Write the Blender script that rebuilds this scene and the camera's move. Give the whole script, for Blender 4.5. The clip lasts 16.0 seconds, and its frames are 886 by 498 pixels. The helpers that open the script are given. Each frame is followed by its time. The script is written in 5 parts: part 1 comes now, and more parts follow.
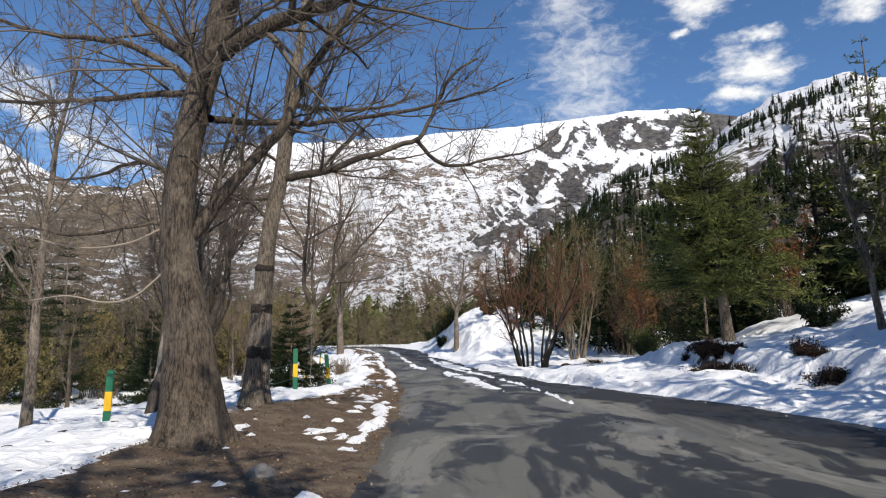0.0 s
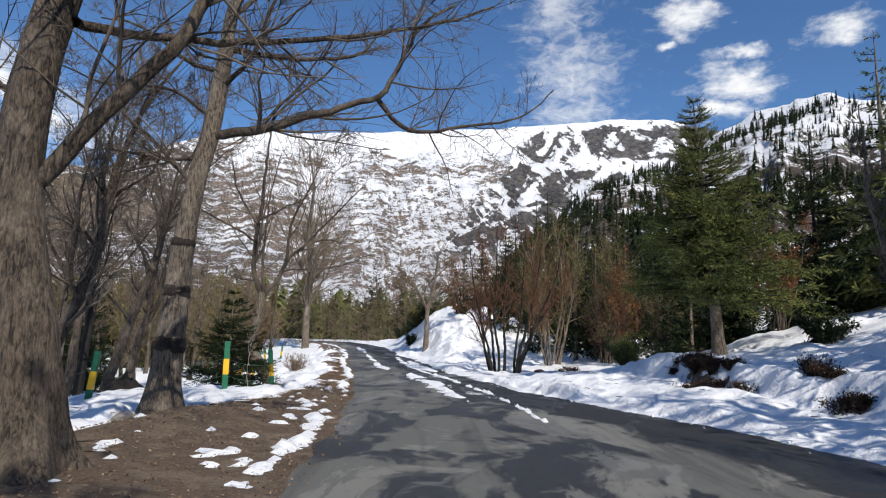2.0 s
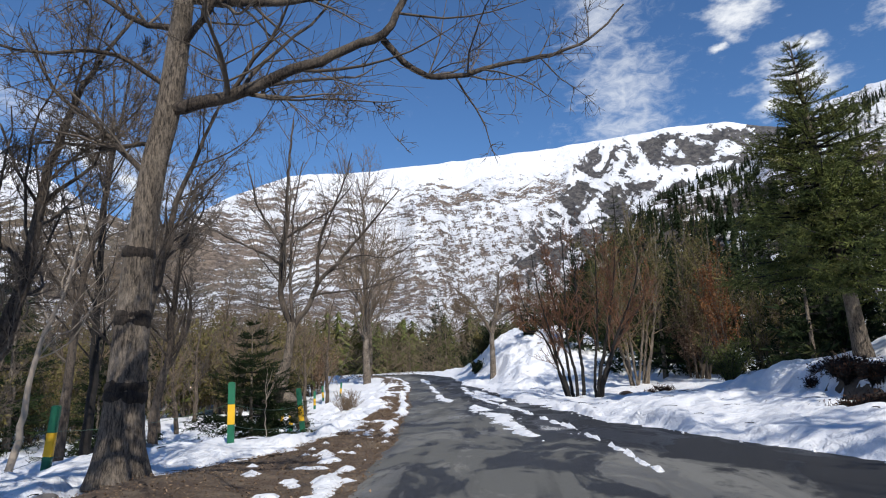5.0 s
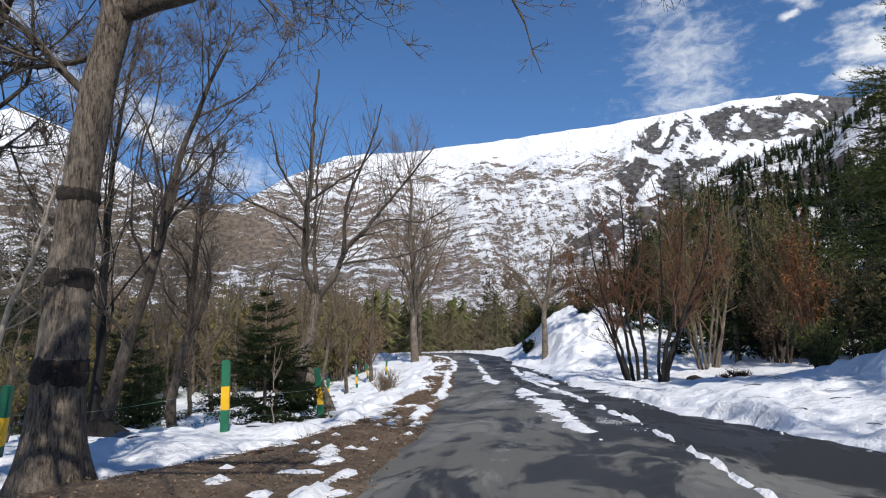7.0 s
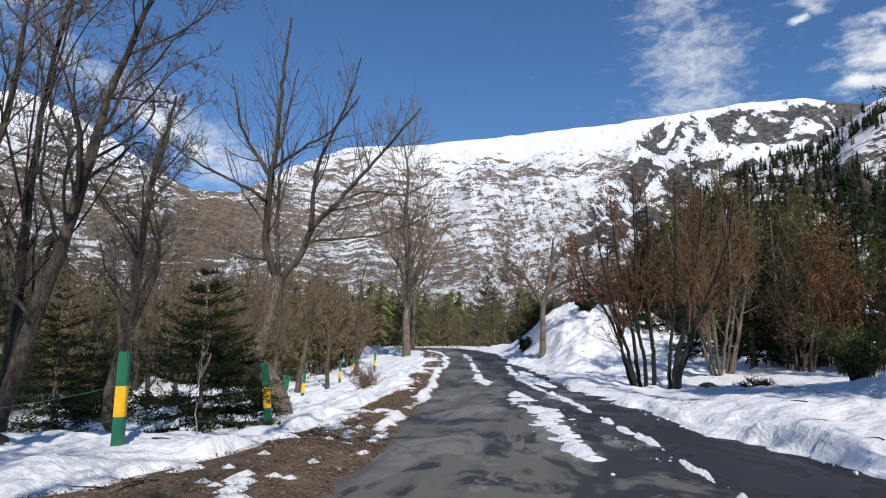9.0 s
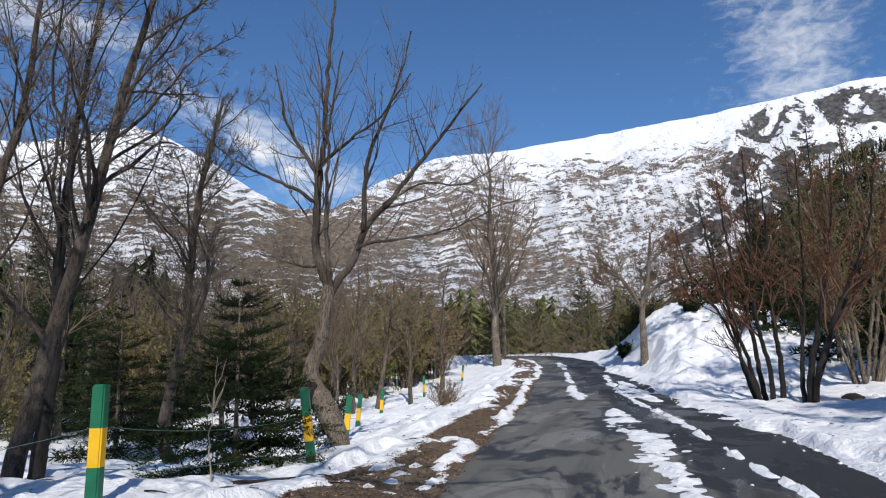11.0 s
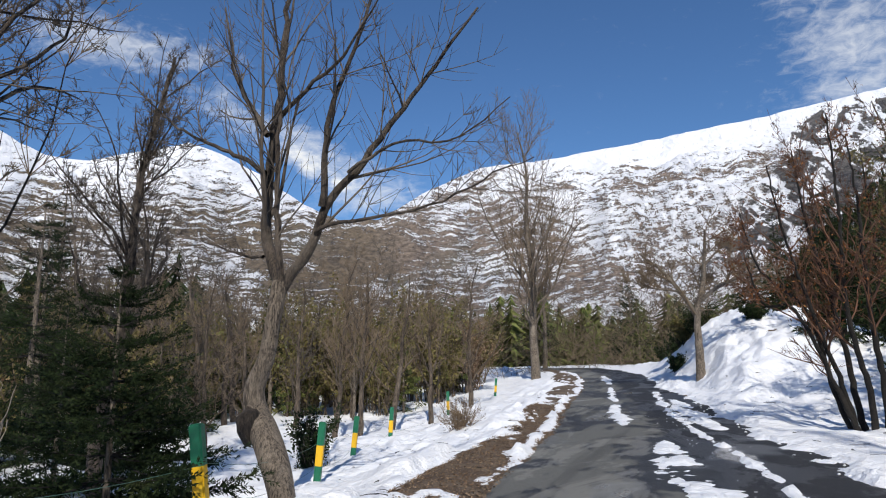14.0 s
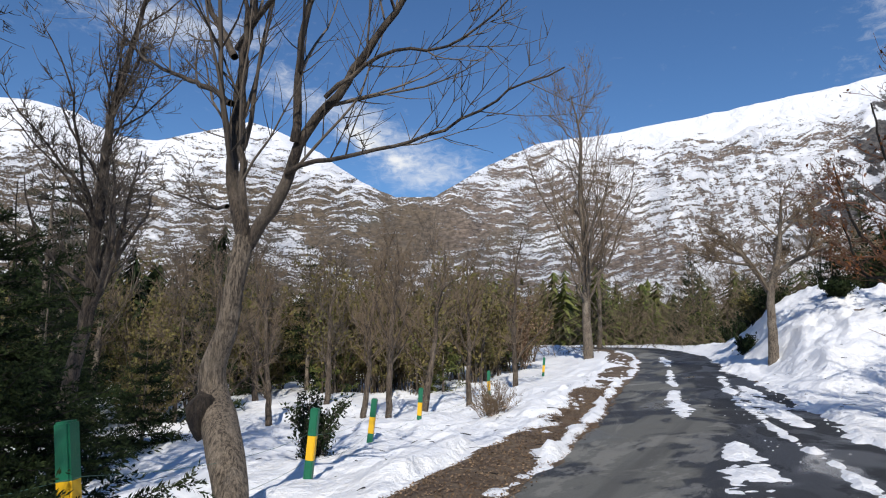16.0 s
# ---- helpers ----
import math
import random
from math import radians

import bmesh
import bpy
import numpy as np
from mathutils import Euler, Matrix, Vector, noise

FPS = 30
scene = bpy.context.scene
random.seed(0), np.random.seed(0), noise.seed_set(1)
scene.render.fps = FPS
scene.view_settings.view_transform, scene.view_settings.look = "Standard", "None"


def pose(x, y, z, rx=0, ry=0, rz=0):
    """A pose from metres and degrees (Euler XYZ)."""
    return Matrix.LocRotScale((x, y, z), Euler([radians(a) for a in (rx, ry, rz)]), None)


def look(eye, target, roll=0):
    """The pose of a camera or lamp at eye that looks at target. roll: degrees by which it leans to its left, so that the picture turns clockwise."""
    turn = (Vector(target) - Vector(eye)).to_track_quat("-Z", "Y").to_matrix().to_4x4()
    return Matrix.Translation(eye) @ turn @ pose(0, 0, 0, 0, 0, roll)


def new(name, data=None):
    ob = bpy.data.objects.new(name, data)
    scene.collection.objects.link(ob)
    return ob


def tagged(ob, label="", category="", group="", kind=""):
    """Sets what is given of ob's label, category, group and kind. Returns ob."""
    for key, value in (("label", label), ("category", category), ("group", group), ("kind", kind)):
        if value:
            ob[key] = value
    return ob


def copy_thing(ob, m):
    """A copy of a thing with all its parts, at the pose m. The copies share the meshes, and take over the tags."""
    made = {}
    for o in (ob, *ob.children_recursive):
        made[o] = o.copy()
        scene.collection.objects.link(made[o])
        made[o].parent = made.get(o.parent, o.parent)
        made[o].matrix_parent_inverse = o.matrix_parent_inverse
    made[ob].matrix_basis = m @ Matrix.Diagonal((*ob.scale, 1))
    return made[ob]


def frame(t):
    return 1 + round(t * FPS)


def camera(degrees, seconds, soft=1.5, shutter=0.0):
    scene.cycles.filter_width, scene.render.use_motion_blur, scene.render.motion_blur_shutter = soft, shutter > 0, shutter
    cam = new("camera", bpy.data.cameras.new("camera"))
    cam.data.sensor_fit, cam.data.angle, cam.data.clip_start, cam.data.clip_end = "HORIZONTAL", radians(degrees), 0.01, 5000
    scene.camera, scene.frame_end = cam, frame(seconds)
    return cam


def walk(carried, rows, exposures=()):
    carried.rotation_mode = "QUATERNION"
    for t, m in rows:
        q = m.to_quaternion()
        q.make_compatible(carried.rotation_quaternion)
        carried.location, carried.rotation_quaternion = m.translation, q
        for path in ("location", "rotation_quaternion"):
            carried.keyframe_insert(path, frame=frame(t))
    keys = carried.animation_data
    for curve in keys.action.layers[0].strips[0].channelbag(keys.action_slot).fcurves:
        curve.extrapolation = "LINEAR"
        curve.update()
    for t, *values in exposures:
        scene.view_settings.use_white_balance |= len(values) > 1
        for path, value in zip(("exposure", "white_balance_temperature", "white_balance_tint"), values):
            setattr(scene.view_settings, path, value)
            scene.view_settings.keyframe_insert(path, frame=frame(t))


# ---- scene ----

# ---------------------------------------------------------------- camera
cam = camera(70.3, 16.0, soft=1.1, shutter=0.0)
PATH = [
    (0, (-0.226, 1.413, 1.31), (-0.26, 3.39, 1.608), -1.2),
    (0.5, (-0.147, 2.037, 1.355), (-0.288, 4.01, 1.647), -2.3),
    (1, (-0.058, 2.522, 1.343), (-0.054, 4.504, 1.609), 0.5),
    (1.5, (0.0, 3.192, 1.381), (0.077, 5.174, 1.641), 1.5),
    (2, (0.116, 3.709, 1.353), (0.148, 5.687, 1.647), 1.4),
    (2.5, (0.205, 4.243, 1.346), (0.156, 6.216, 1.671), -1.4),
    (3, (0.266, 4.808, 1.38), (0.121, 6.761, 1.786), -4.5),
    (3.5, (0.315, 5.324, 1.383), (0.191, 7.276, 1.801), -3.7),
    (3.7, (0.345, 5.541, 1.365), (0.197, 7.496, 1.762), -3.2),
    (5.8, (0.412, 7.959, 1.283), (0.228, 9.914, 1.664), -1.8),
    (6, (0.429, 8.167, 1.286), (0.194, 10.115, 1.672), -2.2),
    (6.5, (0.464, 8.736, 1.289), (0.108, 10.671, 1.644), -2.7),
    (7, (0.487, 9.261, 1.296), (0.148, 11.206, 1.619), -1.6),
    (7.5, (0.479, 9.824, 1.312), (0.183, 11.78, 1.606), 0.1),
    (8, (0.484, 10.429, 1.327), (0.176, 12.383, 1.623), 0.4),
    (8.5, (0.482, 11.028, 1.334), (0.157, 12.979, 1.632), 0.5),
    (8.7, (0.467, 11.267, 1.331), (0.135, 13.216, 1.634), 0.3),
    (10.8, (0.446, 13.403, 1.444), (-0.115, 15.295, 1.764), -0.3),
    (11, (0.451, 13.635, 1.463), (-0.172, 15.506, 1.795), -1.3),
    (11.5, (0.459, 14.166, 1.458), (-0.267, 15.991, 1.837), -2.9),
    (12, (0.439, 14.687, 1.472), (-0.324, 16.498, 1.845), -2.9),
    (12.5, (0.42, 15.193, 1.488), (-0.357, 17.004, 1.83), -2.6),
    (13, (0.399, 15.731, 1.522), (-0.31, 17.577, 1.818), -0.3),
    (13.5, (0.329, 16.285, 1.552), (-0.347, 18.144, 1.85), 1.1),
    (14, (0.283, 16.832, 1.553), (-0.473, 18.647, 1.919), -1.1),
    (14.5, (0.227, 17.33, 1.565), (-0.625, 19.081, 2.02), -3.5),
    (15, (0.16, 17.821, 1.579), (-0.759, 19.541, 2.024), -3.3),
    (15.5, (0.106, 18.385, 1.552), (-0.867, 20.09, 1.934), -2.3),
    (16, (0.015, 18.976, 1.576), (-0.908, 20.725, 1.872), -0.1),
]
walk(cam, [(t, look(eye, target, roll)) for t, eye, target, roll in PATH], [(0.0, 0.14, 7200, 10), (1.5, 0.08, 7050, 10), (3.5, 0.03, 6650, 10), (7.5, -0.05, 6750, 10), (11.5, -0.09, 6700, 10), (16.0, -0.09, 6800, 10)])

# ---------------------------------------------------------------- light
SUN_AZ, SUN_EL = radians(153), radians(41)      # clockwise from +y
sun_way = Vector((math.sin(SUN_AZ) * math.cos(SUN_EL), math.cos(SUN_AZ) * math.cos(SUN_EL), math.sin(SUN_EL)))
sun = new("sun", bpy.data.lights.new("sun", "SUN"))
sun.data.energy, sun.data.angle, sun.data.color = 4.4, radians(0.53), (1.0, 0.96, 0.9)
sun.matrix_world = look(sun_way * 50, (0, 0, 0))


class Nodes:
    """Short hand for node trees."""

    def __init__(self, tree):
        self.t = tree
        tree.nodes.clear()

    def add(self, kind, inputs=(), operation=None, clamped=None, data_type=None, interpolation=None):
        n = self.t.nodes.new(kind)
        if operation:
            n.operation = operation
        if clamped is not None:
            n.use_clamp = clamped
        if data_type:
            n.data_type = data_type
        if interpolation:
            n.interpolation_type = interpolation
        for k, v in dict(inputs).items():
            if isinstance(v, bpy.types.NodeSocket):
                self.t.links.new(v, n.inputs[k])
            else:
                n.inputs[k].default_value = v
        return n

    def math(self, op, a, b=0.0, c=0.0, clamp=False):
        n = self.add("ShaderNodeMath", {0: a, 1: b, 2: c}, operation=op, clamped=clamp)
        return n.outputs[0]

    def mix(self, f, a, b):
        n = self.add("ShaderNodeMix", {0: f, 6: a, 7: b}, data_type="RGBA")
        return n.outputs[2]

    def noise(self, vec, scale, detail=4.0, rough=0.55, lac=2.0, dist=0.0):
        n = self.add("ShaderNodeTexNoise", {"Vector": vec, "Scale": scale, "Detail": detail, "Roughness": rough, "Lacunarity": lac, "Distortion": dist})
        return n.outputs[0]

    def ramp(self, f, lo, hi):
        n = self.add("ShaderNodeMapRange", {0: f, 1: lo, 2: hi}, interpolation="SMOOTHSTEP")
        return n.outputs[0]

    def stretch(self, vec, sx, sy, sz):
        n = self.add("ShaderNodeMapping", {"Vector": vec, "Scale": (sx, sy, sz)})
        return n.outputs[0]


def build_world():
    world = bpy.data.worlds.new("world")
    scene.world = world
    world.use_nodes = True
    n = Nodes(world.node_tree)
    sky = n.add("ShaderNodeTexSky")
    sky.sky_type, sky.sun_disc, sky.sun_elevation, sky.sun_rotation = "NISHITA", False, SUN_EL, SUN_AZ
    sky.altitude, sky.air_density, sky.dust_density, sky.ozone_density = 1500.0, 1.25, 0.0, 4.0
    tc = n.add("ShaderNodeTexCoord").outputs["Generated"]
    xyz = n.add("ShaderNodeSeparateXYZ", {0: tc})
    az = n.math("MULTIPLY", n.math("ARCTAN2", xyz.outputs[0], xyz.outputs[1]), 57.2958)
    el = n.math("MULTIPLY", n.math("ARCSINE", xyz.outputs[2]), 57.2958)
    wob = n.noise(tc, 9.0, 5.0, 0.6)
    az2 = n.math("ADD", az, n.math("MULTIPLY_ADD", wob, 5.0, -2.5))
    el2 = n.math("ADD", el, n.math("MULTIPLY_ADD", n.noise(tc, 14.0, 5.0, 0.6), 3.0, -1.5))

    def blob(a0, e0, sa, se, slope=0.0, power=2.0):
        da = n.math("DIVIDE", n.math("SUBTRACT", az2, a0), sa)
        eb = n.math("ADD", e0, n.math("MULTIPLY", n.math("SUBTRACT", az2, a0), slope)) if slope else e0
        de = n.math("DIVIDE", n.math("SUBTRACT", el2, eb), se)
        q = n.math("ADD", n.math("MULTIPLY", da, da), n.math("MULTIPLY", de, de))
        return n.math("POWER", 2.718, n.math("MULTIPLY", q, -1.0))

    def total(parts):
        out = parts[0]
        for p in parts[1:]:
            out = n.math("MAXIMUM", out, p)
        return out

    puff = total([blob(*b) for b in CLOUD_PUFFS])
    wisp = total([blob(*b) for b in CLOUD_WISPS])
    fine = n.noise(n.stretch(tc, 1, 1, 2.2), 26.0, 7.0, 0.62)
    streak = n.noise(n.stretch(tc, 1.0, 1.0, 2.0), 38.0, 7.0, 0.66, dist=0.5)
    puff_d = n.ramp(n.math("ADD", puff, n.math("MULTIPLY_ADD", fine, 1.5, -0.82)), 0.25, 1.1)
    wisp_d = n.math("MULTIPLY", n.ramp(n.math("ADD", wisp, n.math("MULTIPLY_ADD", streak, 1.9, -1.05)), 0.1, 1.5), 0.75)
    cover = n.math("MAXIMUM", puff_d, wisp_d)
    tint = n.add("ShaderNodeMix", {0: 1.0, 6: sky.outputs[0], 7: (0.66, 0.93, 1.2, 1)}, data_type="RGBA")
    tint.blend_type = "MULTIPLY"
    tint = tint.outputs[2]
    cloud = n.mix(fine, (7.2, 7.9, 9.0, 1), (10.5, 10.8, 11.2, 1))
    col = n.mix(cover, tint, cloud)
    bg = n.add("ShaderNodeBackground", {0: col, 1: SKY_STRENGTH})
    out = n.add("ShaderNodeOutputWorld", {0: bg.outputs[0]})


SKY_STRENGTH = 0.101
# azimuth, elevation, half width, half height, slope
CLOUD_PUFFS = [(26.8, 21.7, 4.3, 1.9), (25.2, 19.6, 3.0, 1.0), (23.2, 27.6, 3.2, 2.2), (21.7, 25.1, 1.1, 0.6), (27.6, 24.0, 2.8, 0.75), (34.4, 24.6, 2.6, 1.6), (-33.5, 17.6, 5.0, 1.5, -0.45)]
CLOUD_WISPS = [(13.0, 23.6, 5.2, 4.2), (12.6, 20.4, 4.6, 1.8), (11.5, 30.5, 4.6, 5.5), (-36.0, 19.8, 12.0, 1.7, -0.36), (-29.0, 15.6, 4.5, 2.2), (-52.0, 26.0, 10.0, 2.0)]
build_world()

# ---------------------------------------------------------------- numbers of the plan
def lerp(v, knots):
    ks = np.array(knots, float)
    return np.interp(v, ks[:, 0], ks[:, 1])


ROAD_Z = [(-40, -0.6), (0, -0.2), (20, 0.0), (36, 0.02), (48, 0.36), (58, 0.8), (68, 1.15), (80, 1.2), (200, 0.5)]
ROAD_L = [(-30, 26), (-8, 9.0), (-1, 2.7), (4, -1.3), (8, -1.4), (14, -1.5), (21, -2.0), (26, -2.65), (31, -3.2), (38, -4.35), (46, -5.3), (54, -6.6), (60, -8.2), (66, -11), (74, -18), (84, -32)]
ROAD_R = [(-30, 34), (-8, 15.0), (2, 7.8), (9, 6.6), (12, 6.0), (15.4, 5.1), (18, 4.1), (21.6, 2.85), (25, 2.25), (28, 1.75), (33, 1.0), (37, 0.3), (43, -0.9), (52, -2.55), (58, -3.8), (64, -5.8), (72, -10.5), (84, -24)]
FALL_NEAR = [(0, 0), (1.2, 0.13), (2.6, 0.27), (5, 0.05), (9, -0.45), (16, -0.9), (80, -2.2)]
FALL_MID = [(0, 0), (0.9, 0.08), (1.6, 0.05), (2.3, -0.17), (3.5, -0.4), (5, -0.66), (8, -0.75), (16, -1.0), (80, -2.4)]
VERGE = [(-30, 3.0), (8, 2.9), (13, 2.75), (15, 2.3), (16.4, 1.75), (18.4, 1.35), (21, 1.1), (27, 0.9), (34, 1.1), (44, 1.3), (60, 1.6), (90, 1.6)]


def hashed(ix, iy, seed):
    h = (ix.astype(np.int64) * 374761393 + iy.astype(np.int64) * 668265263 + seed * 974711) & 0x7FFFFFFF
    h = ((h ^ (h >> 13)) * 1274126177) & 0x7FFFFFFF
    h = (h ^ (h >> 16)) & 0x7FFFFFFF
    return h / float(0x7FFFFFFF)


def vnoise(x, y, seed=0):
    """Smooth noise from -1 to 1."""
    x, y = np.asarray(x, float), np.asarray(y, float)
    ix, iy = np.floor(x), np.floor(y)
    fx, fy = x - ix, y - iy
    fx, fy = fx * fx * (3 - 2 * fx), fy * fy * (3 - 2 * fy)
    a, b = hashed(ix, iy, seed), hashed(ix + 1, iy, seed)
    c, d = hashed(ix, iy + 1, seed), hashed(ix + 1, iy + 1, seed)
    return ((a + (b - a) * fx) * (1 - fy) + (c + (d - c) * fx) * fy) * 2 - 1


def fbm(x, y, seed=0, octaves=4, gain=0.5):
    out, amp = 0, 1.0
    for k in range(octaves):
        out = out + amp * vnoise(x * 2**k + 17.3 * k, y * 2**k - 9.1 * k, seed + k)
        amp *= gain
    return out


def smooth(v, lo, hi):
    u = np.clip((v - lo) / (hi - lo), 0, 1)
    return u * u * (3 - 2 * u)


def bump(x, y, cx, cy, sx, sy):
    return np.exp(-((x - cx) / sx) ** 2 - ((y - cy) / sy) ** 2)


def ground_z(x, y):
    """Height of the bare ground."""
    x, y = np.asarray(x, float), np.asarray(y, float)
    zr, xl, xr = lerp(y, ROAD_Z), lerp(y, ROAD_L), lerp(y, ROAD_R)
    left, right = xl - x, x - xr
    z = zr + 0.0
    # verge and the fall of the field to the left
    near, mid = lerp(left, FALL_NEAR), lerp(left, FALL_MID)
    z = z + near + (mid - near) * smooth(y, 18.5, 25) - 0.15 * smooth(left - lerp(y, VERGE), -0.2, 0.7)
    z = z + 0.02 * fbm(x * 1.3, y * 1.3, 3) * smooth(left, 0, 0.6) + 0.1 * fbm(x * 0.25, y * 0.25, 11) * smooth(left, 4, 9)
    # bank to the right
    start = lerp(y, [(13, 1.1), (20, 2.9), (25, 4.2)])
    bank = 0.56 * smooth(right - start - 0.35 * fbm(x * 0.5, y * 0.8, 91, 3), 0.25, 0.95) * (1 - smooth(y, 24, 31)) + 0.18 * smooth(right, 0.2, 3.0) * (1 - 0.85 * smooth(y, 24, 29) * (1 - smooth(y, 38, 46)))
    z = z + bank * (y < 66) + 0.035 * np.clip(np.minimum(right, x + 4), 0, 30) + 0.06 * fbm(x * 0.4, y * 0.4, 21) * smooth(right, 1.0, 4.0)
    z = z + 0.24 * np.clip(np.minimum(x, 17) - 8.8, 0, 9) * smooth(y, 9, 16) * (1 - smooth(y, 25, 34))
    # the snowy rise beyond the spreading tree, broken by slumps and old tracks
    sx, sy = np.where(x < 2.1, 3.8, 6.5), np.where(y < 53.5, 8.4, 10.0)
    lumps = 0.05 * fbm(x * 0.5, y * 0.35, 71) + 0.04 * fbm(x * 1.7, y * 0.9, 73, 3)
    z = z + 3.1 * np.exp(-np.abs((x - 2.1) / sx) ** np.where(x < 2.1, 2.0, 2.4) - ((y - 53.5) / sy) ** 2) * smooth(right, -0.2, 2.4) * (1 + lumps)
    z = z + (0.2 * fbm(x * 0.8, y * 0.5, 75, 3) + 0.1 * fbm(x * 2.2, y * 1.1, 79, 3)) * smooth(right, 0.6, 2.0) * smooth(y, 33, 40) * (y < 66)
    z = z - 0.4 * bump(x, y, -0.3, 46.4, 1.3, 3.0) * smooth(right, 0.2, 1.0)
    z = z - 0.16 * bump(x, y, 3.6, 31.0, 3.0, 4.0) * smooth(right, 0.4, 1.6)
    z = z + 0.0006 * np.clip(np.minimum(right, x) - 12, 0, 200) ** 2
    return z


def snow_depth(x, y):
    """Height of the snow's skin over the ground; below zero the ground is bare."""
    x, y = np.asarray(x, float), np.asarray(y, float)
    xl, xr, vw = lerp(y, ROAD_L), lerp(y, ROAD_R), lerp(y, VERGE)
    left, right = xl - x, x - xr
    n1, n2, n3 = fbm(x * 0.9, y * 0.45, 31), fbm(x * 3.1, y * 2.2, 37), fbm(x * 8.0, y * 8.0, 41, 2)
    ragged = 0.45 * n1 + 0.3 * n2 + 0.1 * n3
    edge_l = np.clip((left - vw) * 0.8 + 0.7 * ragged, -0.4, 1)
    field = 0.16 * smooth(edge_l, -0.05, 0.5) - 0.06 * (edge_l < 0)
    edge_r = np.clip(right * 1.1 + (0.3 + 0.35 * smooth(y, 22, 27)) * ragged + 0.15, -0.5, 1)
    side = (0.2 - 0.07 * smooth(y, 24, 29)) * smooth(edge_r, -0.05, 0.6) - 0.06 * (edge_r < 0)
    s = np.where(x < 0.5 * (xl + xr), field, side)
    # bare soil on the bank's face and round the shrubs
    for cx, cy, sx, sy, d in BARE:
        s = s - d * bump(x, y, cx, cy, sx, sy) * (1 + 0.9 * n2)
    # a rim of old snow where the verge meets the asphalt
    rim = np.exp(-((left - 0.15 - 0.16 * n1) / (0.11 + 0.06 * n2)) ** 2) * (1 + 0.5 * n2 + 0.4 * n3) * smooth(0.55 * n1 + 0.4 * vnoise(x * 0, y * 0.55, 77) + 0.1 + 0.4 * smooth(y, 19, 26), 0.0, 0.5)
    s = np.maximum(s, 0.1 * rim - 0.03)
    # strips left between the wheel tracks
    bits = smooth(n2 + 0.6 * n3 - 1.0 + 0.35 * n1 + 0.2 * smooth(y, 13, 17), 0.0, 0.25) * (left > 0.3) * (left < vw + 0.3)
    s = np.maximum(s, 0.045 * bits - 0.02)
    # the thin ridge pushed up between lane and bank
    across = (x - lerp(y, RIB) - 0.05 * n1) / (0.05 + 0.005 * np.clip(y - 16, 0, 30)) / (1 + 0.5 * n2)
    v = np.exp(-across**2) * (1 + 0.35 * n2 + 0.4 * n3) - 0.2 + 0.1 * vnoise(x * 0, y * 0.7, 83)
    s = np.maximum(s, np.where((y > 15.2) & (y < 45), 0.085 * v, -1))
    for y0, y1, x0, x1, w in STRIPS:
        u = np.clip((y - y0) / (y1 - y0), 0, 1)
        across = (x - (x0 + (x1 - x0) * u) - 0.12 * n1) / (w * (0.55 + 0.75 * np.sin(u * 3.1)))
        along = smooth(y, y0, y0 + 0.8) * (1 - smooth(y, y1 - 0.8, y1))
        v = along * np.exp(-across**2) * (1 + 0.3 * n2 + 0.25 * n3) + 0.08 * n1 - 0.33
        s = np.maximum(s, 0.09 * v)
    s = s + 0.012 * n2 * (s > 0.02) + 0.006 * n3 * (s > 0.0) + (0.12 * fbm(x * 0.7, y * 0.7, 55) + 0.06 * fbm(x * 2.1, y * 1.6, 57, 3)) * smooth(s, 0.08, 0.16)
    return s


BARE = [(7.05, 19.3, 0.4, 1.1, 0.35), (6.3, 18.4, 0.3, 0.4, 0.28), (7.2, 20.9, 0.35, 0.5, 0.3), (7.5, 14.8, 0.22, 0.35, 0.25), (7.85, 16.4, 0.2, 0.35, 0.25), (-1.2, 60.0, 0.7, 2.4, 0.25), (-0.5, 54.5, 0.4, 0.9, 0.2), (3.4, 26.5, 0.5, 0.9, 0.2), (9.4, 23.4, 0.7, 0.7, 0.3), (4.4, 25.8, 0.7, 0.4, 0.25),
        (5.9, 32.4, 0.9, 0.7, 0.3), (7.9, 29.2, 1.0, 0.8, 0.3), (-3.8, 9.8, 1.1, 1.2, 0.4), (-4.3, 14.9, 0.9, 0.9, 0.35), (-3.4, 11.5, 1.4, 2.0, 0.3)]
RIB = [(15, 2.2), (18.3, 2.0), (21, 1.72), (24.6, 1.15), (28.5, 0.55), (32, -0.2), (43.3, -1.9)]
# from y, to y, from x, to x, half width
STRIPS = [(18.8, 30.4, 0.95, -0.72, 0.42), (32.4, 40, -1.75, -2.95, 0.3), (40, 48.5, -2.95, -4.3, 0.2), (49.5, 57, -4.4, -5.9, 0.3), (32, 42, 0.3, -1.2, 0.4), (23.4, 24.0, -1.5, -1.5, 0.2), (26.2, 26.8, -1.2, -1.3, 0.16)]

# ---------------------------------------------------------------- materials
def material(name, make):
    m = bpy.data.materials.new(name)
    m.use_nodes = True
    n = Nodes(m.node_tree)
    pos = n.add("ShaderNodeNewGeometry").outputs["Position"]
    obj = n.add("ShaderNodeTexCoord").outputs["Object"]
    col, rough, relief, depth, extra = make(n, pos, obj)
    ins = {"Base Color": col, "Roughness": rough}
    ins.update(extra)
    if relief is not None:
        ins["Normal"] = n.add("ShaderNodeBump", {"Strength": 1.0, "Distance": depth, "Height": relief}).outputs[0]
    b = n.add("ShaderNodeBsdfPrincipled", ins)
    n.add("ShaderNodeOutputMaterial", {0: b.outputs[0]})
    return m


def rgb(r, g, b):
    return (r, g, b, 1.0)


